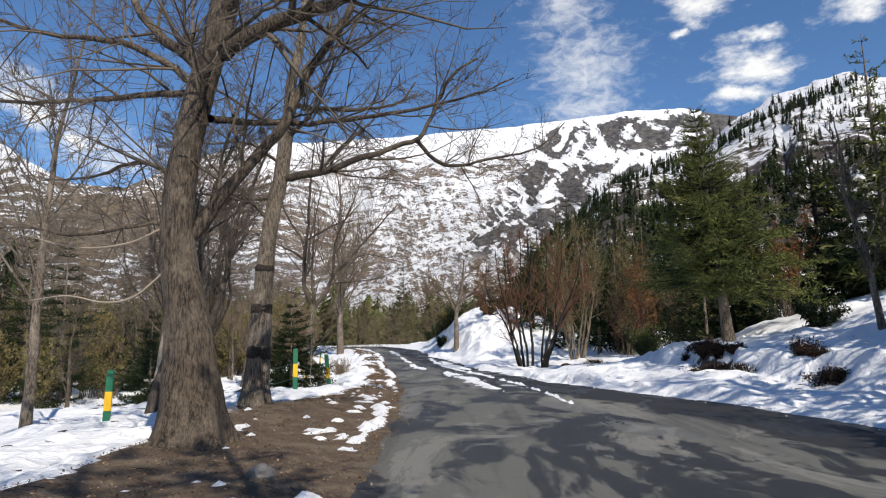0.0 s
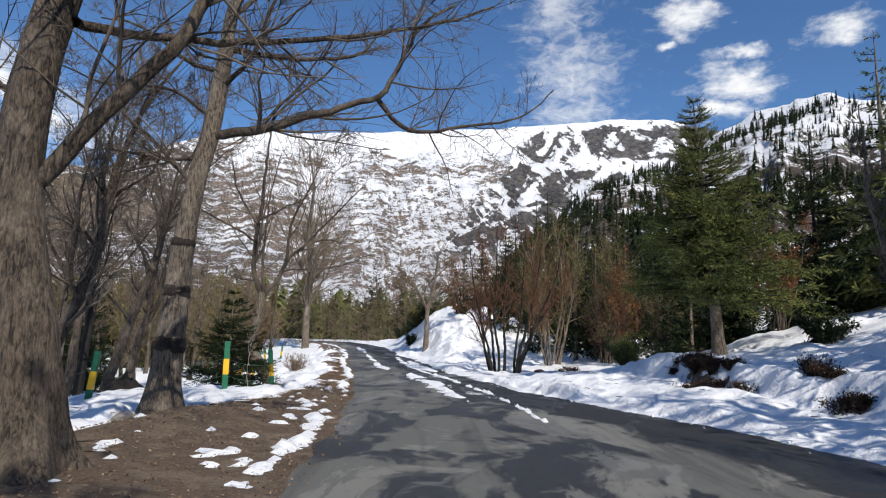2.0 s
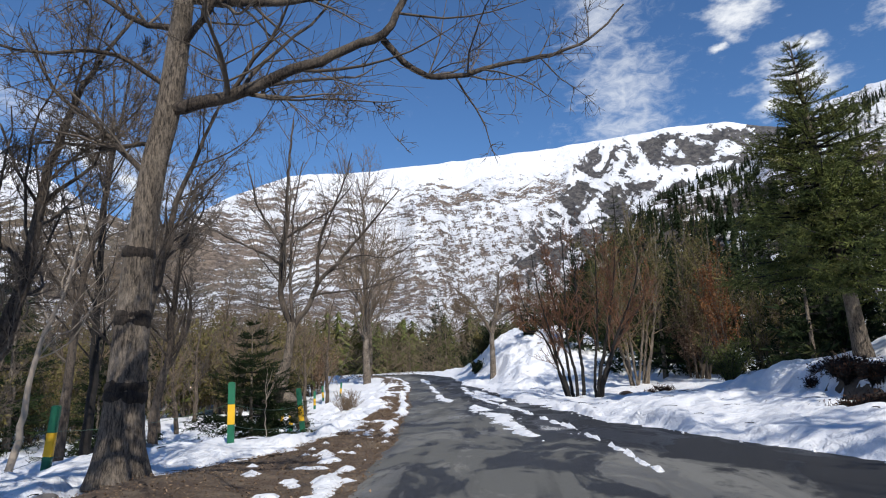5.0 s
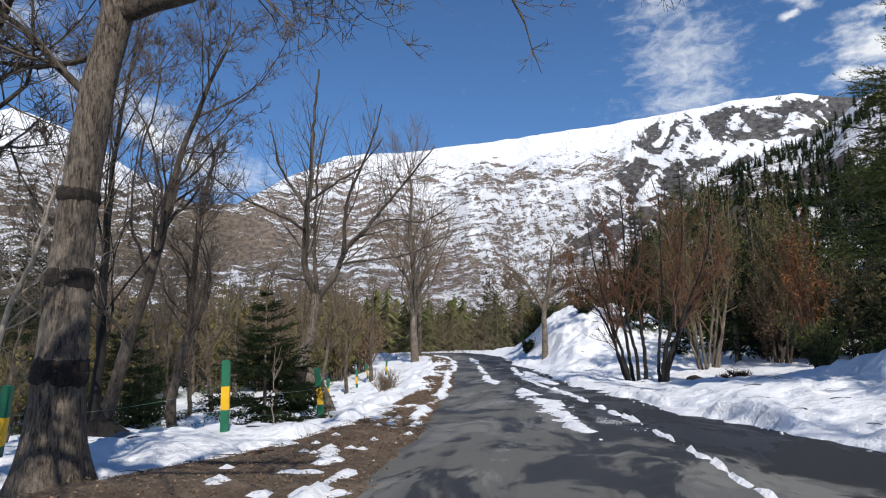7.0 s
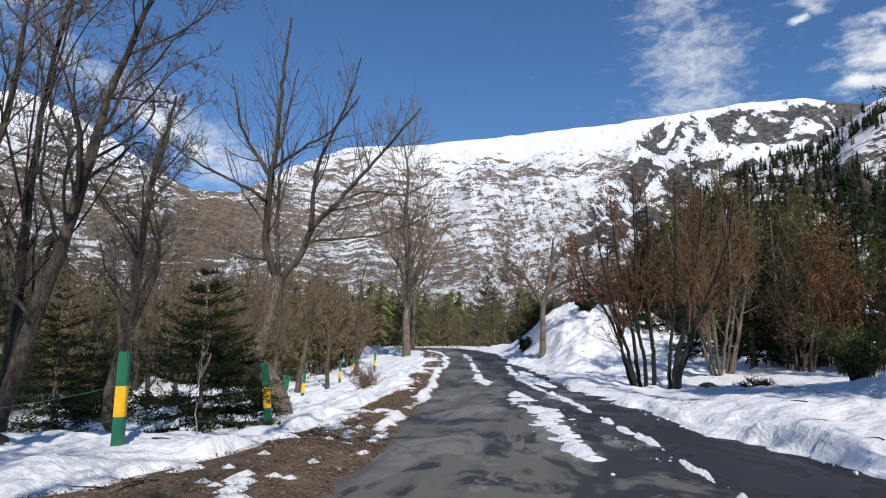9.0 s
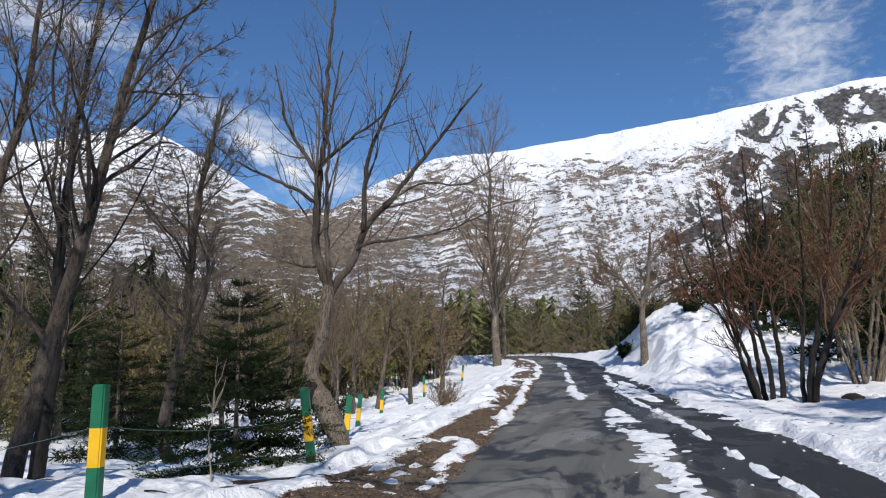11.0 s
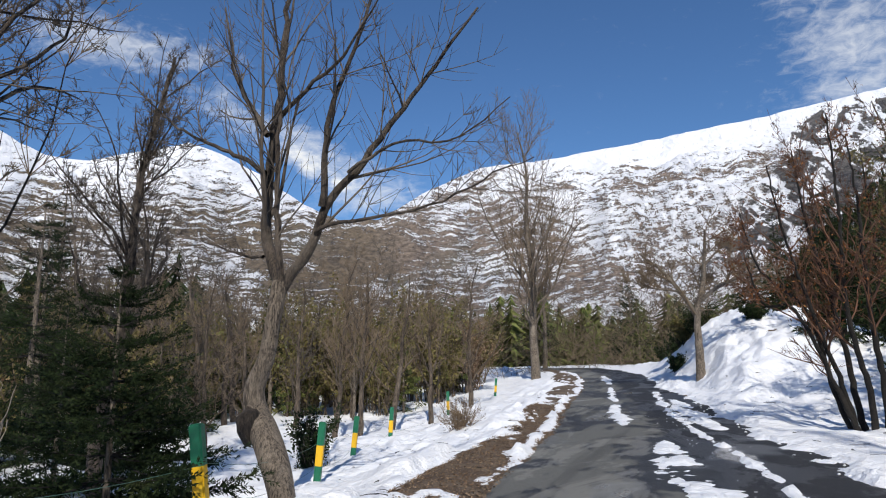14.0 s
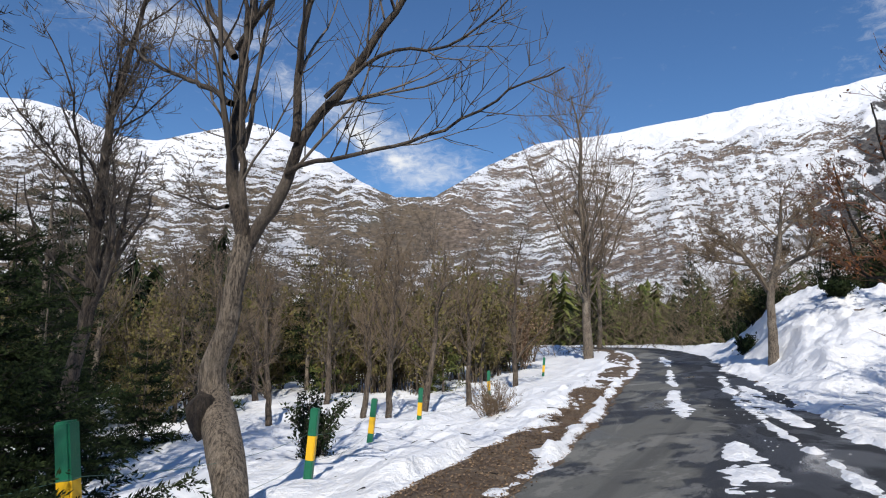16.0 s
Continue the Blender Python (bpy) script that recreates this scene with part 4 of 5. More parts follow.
def tree_a():
    base = on_ground(-3.72, 9.8)
    t = Bare(11, lift=0.05, wiggle=0.13, levels=4, spread=(35, 75), twig=0.0052, counts=(0, 10, 8, 3), ratio=0.62)
    V, q = stout_trunk(local(plane([(-3.68, 0.0), (-3.72, 0.7), (-3.78, 1.45), (-3.97, 2.59), (-3.97, 3.54), (-3.82, 4.59), (-3.57, 5.6), (-3.43, 6.3), (-3.3, 7.6), (-3.35, 9.2)], 9.8), base), [0.36, 0.325, 0.265, 0.215, 0.2, 0.195, 0.185, 0.165, 0.13, 0.07], 3, flare=2.05, furrow=0.09)
    for pts, r0, r1, c, dep in [
        ([(-3.9, 2.75), (-3.72, 2.98), (-3.35, 3.6), (-2.73, 4.36), (-2.27, 5.39), (-1.7, 6.4), (-1.3, 7.8)], 0.1, 0.035, 11, 0.6),
        ([(-3.45, 5.45), (-3.32, 5.55), (-2.6, 5.83), (-1.38, 6.22), (0.2, 6.6), (1.4, 7.2)], 0.13, 0.03, 11, -0.4),
        ([(-3.75, 5.2), (-3.85, 5.35), (-4.48, 5.88), (-4.83, 6.33), (-5.3, 7.3)], 0.1, 0.03, 8, 0.3),
        ([(-3.9, 4.85), (-4.1, 4.93), (-5.16, 4.92), (-6.62, 4.95), (-7.6, 5.2)], 0.06, 0.015, 11, 0.4),
        ([(-3.6, 4.5), (-3.46, 4.58), (-2.1, 4.63), (-0.35, 4.99), (0.8, 5.5)], 0.06, 0.012, 11, 1.2),
        ([(-3.8, 5.0), (-4.6, 5.5), (-6.0, 5.7), (-7.2, 6.2)], 0.06, 0.014, 10, -0.6),
        ([(-3.95, 3.6), (-4.7, 4.0), (-5.6, 3.9), (-6.6, 3.95)], 0.045, 0.01, 9, 1.0),
        ([(-3.95, 3.0), (-4.4, 3.0), (-5.2, 2.85), (-5.9, 2.95), (-6.6, 2.9)], 0.035, 0.01, 8, -0.4),
        ([(-3.5, 5.9), (-2.9, 6.9), (-2.3, 8.2)], 0.1, 0.02, 9, -1.2),
        ([(-3.4, 7.0), (-4.0, 8.0), (-4.3, 9.5)], 0.07, 0.02, 8, 0.5),
        ([(-3.8, 4.6), (-3.3, 5.2), (-2.5, 5.4), (-1.5, 5.6)], 0.05, 0.01, 9, -1.8),
    ]:
        t.path(local(plane(pts, 9.8, dep), base), r0, r1, 1, 0.12, c + 4)
    e = thing("walnut_tree", base, "big leafless tree with furrowed grey-brown bark beside the road", "tree", "bare trees by the verge")
    part("trunk", mesh_of("trunk", V, [q], M["bark"]), e, "stout furrowed trunk with flared foot")
    t.dress(e, "bark", "twig")
    for pts in ([(-4.1, 2.35), (-4.5, 2.02), (-4.9, 1.95), (-5.4, 2.05), (-5.9, 2.0)], [(-4.05, 3.0), (-4.6, 2.75), (-5.3, 2.7), (-6.1, 2.9)]):
        v = Tubes()
        v.add(smooth_path(local(plane(pts, 9.72), base), 22), np.linspace(0.017, 0.005, 22), 6)
        part("dead_branch", v.mesh("dead_branch", M["twig_pale"]), e, "pale dead hanging stem")


def tree_b():
    base = on_ground(-4.42, 14.9)
    t = Bare(23, lift=0.04, wiggle=0.13, levels=4, spread=(35, 75), twig=0.0052, counts=(0, 10, 8, 3), ratio=0.62)
    V, q = stout_trunk(local(plane([(-4.46, 0.05), (-4.44, 0.8), (-4.4, 1.69), (-4.35, 2.84), (-4.2, 4.14), (-4.03, 4.96), (-3.87, 6.46), (-3.8, 7.34), (-3.6, 8.4), (-3.5, 10.2)], 14.9), base), [0.25, 0.24, 0.205, 0.18, 0.165, 0.155, 0.125, 0.1, 0.08, 0.03], 7, flare=1.75)
    for pts, r0, r1, c, dep in [
        ([(-4.05, 4.9), (-3.93, 5.01), (-3.07, 5.14), (-2.26, 5.38), (-1.55, 5.62), (-0.94, 5.81), (-0.63, 6.33), (-0.21, 7.19), (0.4, 7.6)], 0.105, 0.025, 10, -0.2),
        ([(-0.98, 5.79), (-0.35, 5.25), (0.76, 5.43), (1.77, 5.7), (2.4, 6.3)], 0.05, 0.012, 9, 0.5),
        ([(-3.85, 6.7), (-3.67, 6.72), (-2.69, 6.63), (-1.45, 6.8), (-1.03, 7.34)], 0.075, 0.02, 10, 0.4),
        ([(-4.1, 4.5), (-4.22, 4.56), (-5.08, 4.58), (-5.9, 4.72), (-6.8, 4.6)], 0.04, 0.01, 9, 0.2),
        ([(-4.2, 4.1), (-4.35, 4.15), (-4.89, 4.78), (-5.42, 5.22), (-6.0, 6.2)], 0.05, 0.012, 9, -0.4),
        ([(-3.9, 6.2), (-4.6, 6.5), (-5.6, 7.2), (-6.4, 7.4)], 0.055, 0.014, 9, 0.3),
        ([(-3.95, 5.9), (-3.3, 6.4), (-2.9, 7.3), (-2.3, 8.6)], 0.055, 0.014, 9, -0.8),
        ([(-3.8, 7.3), (-3.2, 8.0), (-2.2, 8.5), (-1.2, 9.0)], 0.05, 0.012, 9, 0.6),
        ([(-3.7, 7.8), (-4.5, 8.6), (-5.2, 9.6)], 0.045, 0.012, 8, -0.4),
        ([(-2.9, 5.15), (-2.4, 5.0), (-1.5, 4.85), (-0.7, 4.75)], 0.022, 0.006, 8, -0.3),
        ([(-4.0, 5.3), (-4.6, 5.7), (-5.5, 5.6), (-6.5, 5.9)], 0.04, 0.01, 9, -1.2),
    ]:
        t.path(local(plane(pts, 14.9, dep), base), r0, r1, 1, 0.15, c + 4)
    e = thing("walnut_tree", base, "tall leafless tree with pale foot and one long low limb", "tree", "bare trees by the verge")
    part("trunk", mesh_of("trunk", V, [q], M["bark_grey"]), e, "slender trunk ringed by dark bands for limb shadows")
    # dark rings modelled in place of the shadows that limbs cast across the trunk
    for z, dx, r in ((1.16, -4.425, 0.252), (1.27, -4.42, 0.245), (2.1, -4.385, 0.215), (2.18, -4.38, 0.21), (3.0, -4.34, 0.2)):
        band = Tubes()
        band.add(local([(dx, 14.9, z - 0.1), (dx + 0.01, 14.9, z - 0.055), (dx, 14.9, z - 0.01), (dx, 14.9, z + 0.04), (dx, 14.9, z + 0.09)], base), [r * 0.88, r * 1.0, r * 1.05, r * 1.02, r * 0.88], 24, 0.025, t.rng)
        part("limb_shadow_ring", band.mesh("limb_shadow_ring", M["bark_shadow_knot"]), e, "dark ring standing for a limb's shadow on the bark")
    t.dress(e, "bark_mid", "twig")


def tree_d():
    base = on_ground(-4.72, 23.7, -0.15)
    t = Bare(31, lift=0.13, wiggle=0.1, levels=3, spread=(28, 60), twig=0.006, counts=(0, 8, 7), ratio=0.58)
    V, q = stout_trunk(local([(-4.72, 23.7, -0.55), (-4.95, 23.82, 0.1), (-5.28, 24.0, 0.55), (-5.66, 24.2, 0.92), (-5.72, 24.2, 1.28), (-5.52, 24.2, 1.75), (-5.43, 24.2, 2.25), (-5.41, 24.3, 2.8)], base), [0.17, 0.16, 0.185, 0.2, 0.15, 0.12, 0.11, 0.12], 13, flare=1.2, furrow=0.04, rings=60)
    for pts, r0, r1, c, dep in [
        ([(-5.53, 2.7), (-5.58, 2.83), (-5.84, 3.42), (-5.88, 4.09), (-5.86, 4.94), (-5.76, 5.81), (-5.76, 6.74), (-5.69, 7.9), (-5.6, 9.0)], 0.078, 0.018, 10, 0.3),
        ([(-5.52, 2.7), (-5.48, 2.86), (-5.54, 3.62), (-5.53, 4.44), (-5.45, 5.28), (-5.38, 6.15), (-5.1, 7.4)], 0.045, 0.01, 8, -0.3),
        ([(-5.5, 2.68), (-5.43, 2.78), (-5.03, 3.3), (-4.82, 3.9), (-4.34, 4.35), (-3.86, 4.88), (-3.3, 5.52), (-2.43, 6.5)], 0.068, 0.012, 10, 0.2),
        ([(-4.95, 3.5), (-4.6, 3.62), (-3.92, 3.66), (-3.1, 3.79), (-2.32, 4.12), (-1.8, 4.3)], 0.026, 0.006, 9, 0.5),
        ([(-4.83, 3.85), (-4.76, 4.4), (-4.69, 5.09), (-4.37, 5.84), (-3.95, 6.74), (-3.7, 7.6)], 0.045, 0.01, 9, -0.2),
        ([(-5.86, 4.5), (-6.4, 4.85), (-7.24, 5.26), (-8.33, 5.92), (-9.6, 7.0)], 0.035, 0.008, 10, 0.6),
        ([(-5.84, 5.1), (-6.2, 5.6), (-6.64, 6.35), (-6.98, 7.66)], 0.04, 0.01, 8, 0.2),
        ([(-5.8, 5.2), (-5.4, 5.35), (-4.97, 5.59), (-4.27, 5.9), (-3.6, 6.6)], 0.035, 0.008, 8, -0.5),
        ([(-5.84, 3.2), (-6.1, 3.24), (-6.6, 3.37), (-7.44, 3.66)], 0.024, 0.006, 8, 0.4),
        ([(-4.4, 4.3), (-3.6, 4.6), (-2.7, 4.5), (-1.9, 4.9)], 0.022, 0.005, 8, -0.2),
    ]:
        t.path(local(plane([(px + 0.12, pz) for px, pz in pts], 24.3, dep), base), r0 * 1.25, r1 * 1.3, 1, 0.15, c + 1)
    e = thing("young_tree", base, "leafless tree with a crooked swollen trunk that splits into stems", "tree", "bare trees by the verge")
    part("trunk", mesh_of("trunk", V, [q], M["bark_grey"]), e, "crooked trunk bent like a knee")
    bm = bmesh.new()
    bmesh.ops.create_icosphere(bm, subdivisions=3, radius=1.0)
    for v in bm.verts:
        k = 1 + 0.3 * noise.noise(v.co * 1.6) + 0.16 * noise.noise(v.co * 4.0)
        v.co = Vector((v.co.x * 0.17 * k, v.co.y * 0.17 * k, v.co.z * 0.24 * k)) + Vector((-5.62 - base[0], 24.02 - base[1], 0.8 - base[2]))
    knot = bpy.data.meshes.new("knot")
    bm.to_mesh(knot)
    bm.free()
    knot.materials.append(M["bark_shadow_knot"])
    part("knot", knot, e, "dark swollen knot")
    t.dress(e, "bark_mid", "twig")


def curved_tree():
    """The tree behind the fence whose foot bends like a hook."""
    base = on_ground(-9.5, 25.0)
    t = Bare(37, lift=0.14, wiggle=0.15, levels=4, spread=(28, 60), twig=0.006, counts=(16, 8, 7, 3), ratio=0.5)
    t.path([(0.15, 0, -0.1), (-0.05, 0, 0.15), (-0.27, 0, 0.8), (-0.1, 0, 1.9), (0.15, 0, 2.9), (0.22, 0, 4.0), (0.4, 0, 6.0), (0.7, 0.3, 8.4)], 0.15, 0.03, 0, 0.3, 22, 40)
    t.build("curved_tree", base, "leafless tree with a hook-shaped foot in the snow", "bare trees behind the fence", "bark_mid")


def upright_tree(name, at, h, r, seed, label, group, lean=(0, 0), bark="bark_grey", twig="twig", counts=(16, 8, 6, 4), levels=4, s0=0.25, spread=(25, 50), ratio=0.36, lift=0.16, wiggle=0.12, droop=0.0, thin=0.006, cheap=False):
    t = Bare(seed, cheap=cheap, lift=lift, wiggle=wiggle, levels=levels, spread=spread, twig=thin, counts=counts, ratio=ratio, droop=droop)
    rng = np.random.default_rng(seed)
    pts = [(0, 0, -0.15)] + [(lean[0] * u + rng.normal() * 0.02 * h * u, lean[1] * u + rng.normal() * 0.02 * h * u, h * u) for u in (0.18, 0.4, 0.62, 0.82, 1.0)]
    t.path(pts, r, r * 0.12, 0, s0, counts[0], 26)
    return t.build(name, at, label, group, bark, twig)


tree_a()
tree_b()
tree_d()
curved_tree()
G = "bare trees along the road"
upright_tree("poplar_tree", on_ground(-10.75, 59.3), 17.6, 0.34, 41, "tall leafless tree with steep branches where the road bends", G, counts=(30, 9, 7), levels=3, spread=(24, 50), ratio=0.62, lift=0.09, wiggle=0.12, s0=0.18, thin=0.012, twig="twig_tan")
upright_tree("pale_tree", on_ground(-13.0, 71.0), 9.5, 0.24, 43, "pale forked leafless trunk beyond the road's bend", G, lean=(0.6, 0), bark="bark_grey", counts=(14, 7, 6))


def spreading_tree():
    """The small tree at the mound's foot: a forked trunk with wide boughs."""
    t = Bare(47, lift=0.04, wiggle=0.16, levels=4, spread=(35, 75), twig=0.02, counts=(0, 12, 8, 4), ratio=0.62)
    for pts, r0, r1, c in [
        ([(0, 0, -0.3), (0.03, 0, 1.2), (0.1, 0, 3.0), (0.5, 0.1, 4.6), (0.7, 0.2, 6.6)], 0.23, 0.05, 9),
        ([(0.08, 0, 2.7), (-0.5, 0.1, 3.8), (-1.2, 0.2, 4.8), (-2.2, 0.4, 5.8)], 0.13, 0.035, 11),
        ([(0.2, 0, 3.4), (1.1, -0.2, 4.0), (2.4, -0.3, 4.5), (3.6, -0.2, 4.7)], 0.11, 0.03, 11),
        ([(-0.6, 0.1, 3.9), (-1.7, -0.2, 4.1), (-2.9, -0.3, 4.6)], 0.06, 0.018, 10),
        ([(0.55, 0.1, 5.0), (1.3, 0.4, 5.8), (2.2, 0.6, 6.3)], 0.06, 0.018, 9),
        ([(0.1, 0, 3.1), (0.5, 0.9, 4.0), (0.9, 1.9, 4.9)], 0.06, 0.018, 9),
    ]:
        t.path(pts, r0, r1, 1, 0.35, c)
    t.build("spreading_tree", on_ground(-0.2, 46.8), "small leafless forked tree with wide level boughs on the bank", G, "bark_grey", "twig_tan")


spreading_tree()
upright_tree("slender_tree", on_ground(9.9, 16.6), 5.6, 0.1, 53, "slender leafless tree leaning on the snowy bank", G, lean=(-0.6, 0.2), counts=(11, 6, 5))
LG = "bare trees behind the fence"
upright_tree("leaning_tree", on_ground(-6.5, 14.4), 6.8, 0.14, 59, "brown leafless tree leaning over the snow", LG, lean=(1.6, 0.6), bark="bark_mid", counts=(18, 8, 7, 3), ratio=0.5, lift=0.1, wiggle=0.17, spread=(30, 66))
upright_tree("leaning_tree", on_ground(-8.3, 20.4), 9.0, 0.15, 61, "dark forked leafless tree behind the fence", LG, lean=(2.4, 0.3), bark="bark_mid", counts=(20, 9, 7, 3), ratio=0.5, lift=0.1, wiggle=0.16, spread=(30, 66))
upright_tree("leaning_tree", on_ground(-9.0, 20.0), 9.5, 0.12, 67, "dark upright leafless tree behind the fence", LG, lean=(0.6, 0.3), bark="bark_mid", counts=(20, 9, 7, 3), ratio=0.5, lift=0.1, wiggle=0.16, spread=(30, 66))
upright_tree("crooked_tree", on_ground(-7.9, 17.2), 5.2, 0.07, 63, "thin crooked pale-stemmed tree in the snow", LG, lean=(0.9, 0.4), bark="twig_pale", counts=(10, 7, 5), levels=3, ratio=0.5, wiggle=0.24, spread=(35, 70))

# ---------------------------------------------------------------- conifers near the road
CG = "conifers near the road"
conifer("big_conifer", on_ground(9.2, 23.5), "broad green fir with a bare leaning foot on the bank", 8.6, 3.0, 71, crown=0.26, whorls=26, per=12, sprigs=40, blades=15, trunk_r=0.2, lean=(-0.55, 0.1), group=CG, size=0.42)
conifer("small_fir", on_ground(-5.5, 21.7), "small dense dark fir behind the fence", 2.95, 1.6, 73, crown=0.06, whorls=15, per=11, sprigs=34, blades=18, size=0.4, needle="needle_dark", group=CG)
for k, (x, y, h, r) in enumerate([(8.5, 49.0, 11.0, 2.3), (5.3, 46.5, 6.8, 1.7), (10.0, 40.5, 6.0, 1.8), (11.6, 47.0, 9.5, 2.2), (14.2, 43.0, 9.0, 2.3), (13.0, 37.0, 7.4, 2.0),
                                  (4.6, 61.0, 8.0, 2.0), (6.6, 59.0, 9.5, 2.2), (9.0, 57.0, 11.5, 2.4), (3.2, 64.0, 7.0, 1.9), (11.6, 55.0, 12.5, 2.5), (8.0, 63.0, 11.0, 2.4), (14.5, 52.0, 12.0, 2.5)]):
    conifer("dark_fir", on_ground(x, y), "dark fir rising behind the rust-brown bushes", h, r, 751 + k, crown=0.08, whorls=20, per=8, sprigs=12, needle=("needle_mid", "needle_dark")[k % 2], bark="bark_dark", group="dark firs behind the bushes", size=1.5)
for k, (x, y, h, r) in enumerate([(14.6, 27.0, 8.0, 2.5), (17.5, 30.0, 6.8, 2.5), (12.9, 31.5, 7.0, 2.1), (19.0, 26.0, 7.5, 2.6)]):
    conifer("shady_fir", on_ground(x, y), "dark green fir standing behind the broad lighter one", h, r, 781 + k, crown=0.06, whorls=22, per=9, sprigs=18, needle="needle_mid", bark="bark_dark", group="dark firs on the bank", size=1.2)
tall_spruce = conifer("tall_spruce", on_ground(-41.0, 46.5), "tall narrow dark spruce standing over the woods", 17.0, 2.3, 171, crown=0.1, whorls=36, per=6, sprigs=12, needle="needle_dark", group=CG, size=1.6)
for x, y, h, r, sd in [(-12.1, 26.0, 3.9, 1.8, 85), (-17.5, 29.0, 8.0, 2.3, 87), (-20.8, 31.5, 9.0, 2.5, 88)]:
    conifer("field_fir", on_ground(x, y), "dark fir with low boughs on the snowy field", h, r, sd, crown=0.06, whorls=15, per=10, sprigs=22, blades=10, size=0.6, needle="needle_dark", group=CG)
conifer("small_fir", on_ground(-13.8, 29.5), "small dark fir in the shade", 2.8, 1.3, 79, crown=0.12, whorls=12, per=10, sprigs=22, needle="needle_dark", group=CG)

# a further spruce, out of view on the right, added to shade the bank
copy_thing(tall_spruce, pose(11.6, 12.6, float(ground_z(11.6, 12.6)), 0, 0, 60) @ Matrix.Scale(1.1, 4))

# ---------------------------------------------------------------- bushes on the right bank
def clump():
    """The many-stemmed bush whose black stems fan out of the snow."""
    base = on_ground(3.5, 32.0)
    t = Bare(83, lift=0.1, wiggle=0.15, levels=4, spread=(22, 58), twig=0.007, counts=(0, 11, 9, 3), ratio=0.44)
    rng = np.random.default_rng(4)
    for x0, lean, h in [(-0.55, -1.75, 5.0), (-0.5, -1.2, 5.9), (-0.4, -0.7, 6.3), (-0.3, -0.2, 6.8), (-0.1, 0.15, 6.6), (0.3, 0.6, 6.8), (0.42, 1.2, 6.5), (0.45, 2.0, 5.9), (0.3, 2.6, 5.0), (-0.45, -1.9, 3.8)]:
        dy = rng.uniform(-0.5, 0.5)
        t.path([(x0, dy * 0.3 - 1.2 * x0, -0.2), (x0 + lean * 0.16 + rng.normal() * 0.06, dy * 0.6 - 1.2 * x0, 0.9), (x0 + lean * 0.5 + rng.normal() * 0.12, dy, 2.6), (x0 + lean * 0.85, dy * 1.5, 0.72 * h), (x0 + lean, dy * 2.2, h)], rng.uniform(0.06, 0.095), 0.014, 1, 0.3, 14)
    e = thing("stem_bush", base, "clump of black stems fanning out with rust-brown twigs", "bush")
    t.dress(e, "bark_dark", "twig_rust", "stem")
    V = np.concatenate(t.twigs.v)
    V = V[V[:, 2] > 2.2]
    pick = V[rng.integers(0, len(V), 3200)] + rng.normal(size=(3200, 3)) * 0.05
    way = unit(rng.normal(size=(3200, 3)))
    leaves = Blades()
    leaves.add(pick, way, 0.075 * rng.uniform(0.6, 1.4, 3200), 0.04 * rng.uniform(0.6, 1.3, 3200), unit(np.cross(way, rng.normal(size=(3200, 3)))))
    tagged(part("foliage", leaves.mesh("foliage", M["leaf_rust"]), e, "withered rust leaves"), kind="stuff")


clump()
shrub("twig_tree", on_ground(6.2, 35.6), "many-stemmed bush with dense tan-brown twigs", 7.4, 4.8, 87, stems=10, leaf="leaf_olive", leaves=9000, leaf_size=0.08, twig="twig_tan", bark="bark_grey", stem_r=0.06, counts=(13, 10, 4), spread=(24, 58), levels=3)
shrub("green_bush", on_ground(8.0, 29.3), "low dark green bush in the snow", 1.5, 2.0, 89, stems=26, leaf="needle", leaves=5200, leaf_size=0.07, twig="twig", bark="bark_dark", counts=(7, 6, 3))
shrub("rust_bush", on_ground(9.2, 33.0), "tall bush with withered rust leaves", 5.2, 2.2, 91, stems=9, leaf="leaf_rust", leaves=2600, leaf_size=0.09, twig="twig_rust", bark="bark", stem_r=0.03)
shrub("grass_tuft", on_ground(8.1, 22.2), "dry straw-coloured grass tuft on the bank", 0.5, 0.9, 93, stems=60, twig="twig_tan", bark="twig_tan", levels=1, stem_r=0.006)
shrub("brush_clump", on_ground(-5.9, 32.6), "dry pale brush beside the verge", 1.0, 1.5, 95, stems=46, leaf="leaf_dry", leaves=500, leaf_size=0.05, twig="twig_tan", bark="twig_tan", stem_r=0.009)
shrub("dark_bush", on_ground(-7.6, 28.4), "small dark-leaved bush behind the fence", 1.3, 1.5, 97, stems=22, leaf="needle_dark", leaves=2600, leaf_size=0.08, twig="twig", bark="bark_dark")
shrub("dark_bush", on_ground(10.5, 20.3), "dark low bush under the conifers", 1.0, 1.8, 99, stems=24, leaf="needle_dark", leaves=3600, leaf_size=0.08, twig="twig", bark="bark_dark")

shrub("twig_tree", on_ground(9.0, 35.5), "many-stemmed bush with olive-brown twigs", 6.8, 4.4, 187, stems=9, leaf="leaf_olive", leaves=5600, leaf_size=0.09, twig="twig_tan", bark="bark_mid", stem_r=0.05, counts=(14, 10, 4), levels=3)
for k, (x, y, h) in enumerate([(-11.9, 36.0, 5.2), (-10.4, 35.2, 5.8), (-9.8, 39.5, 5.5), (-13.5, 33.5, 5.0)]):
    upright_tree("thicket_tree", on_ground(x, y), h, 0.11, 161 + k, "small many-branched tree with tan twigs", "small trees behind the fence", lean=(0.4 - 0.3 * k, 0.2), bark="bark", twig="twig_tan", counts=(16, 8, 7), levels=3, s0=0.22, spread=(28, 55), ratio=0.5, thin=0.008)

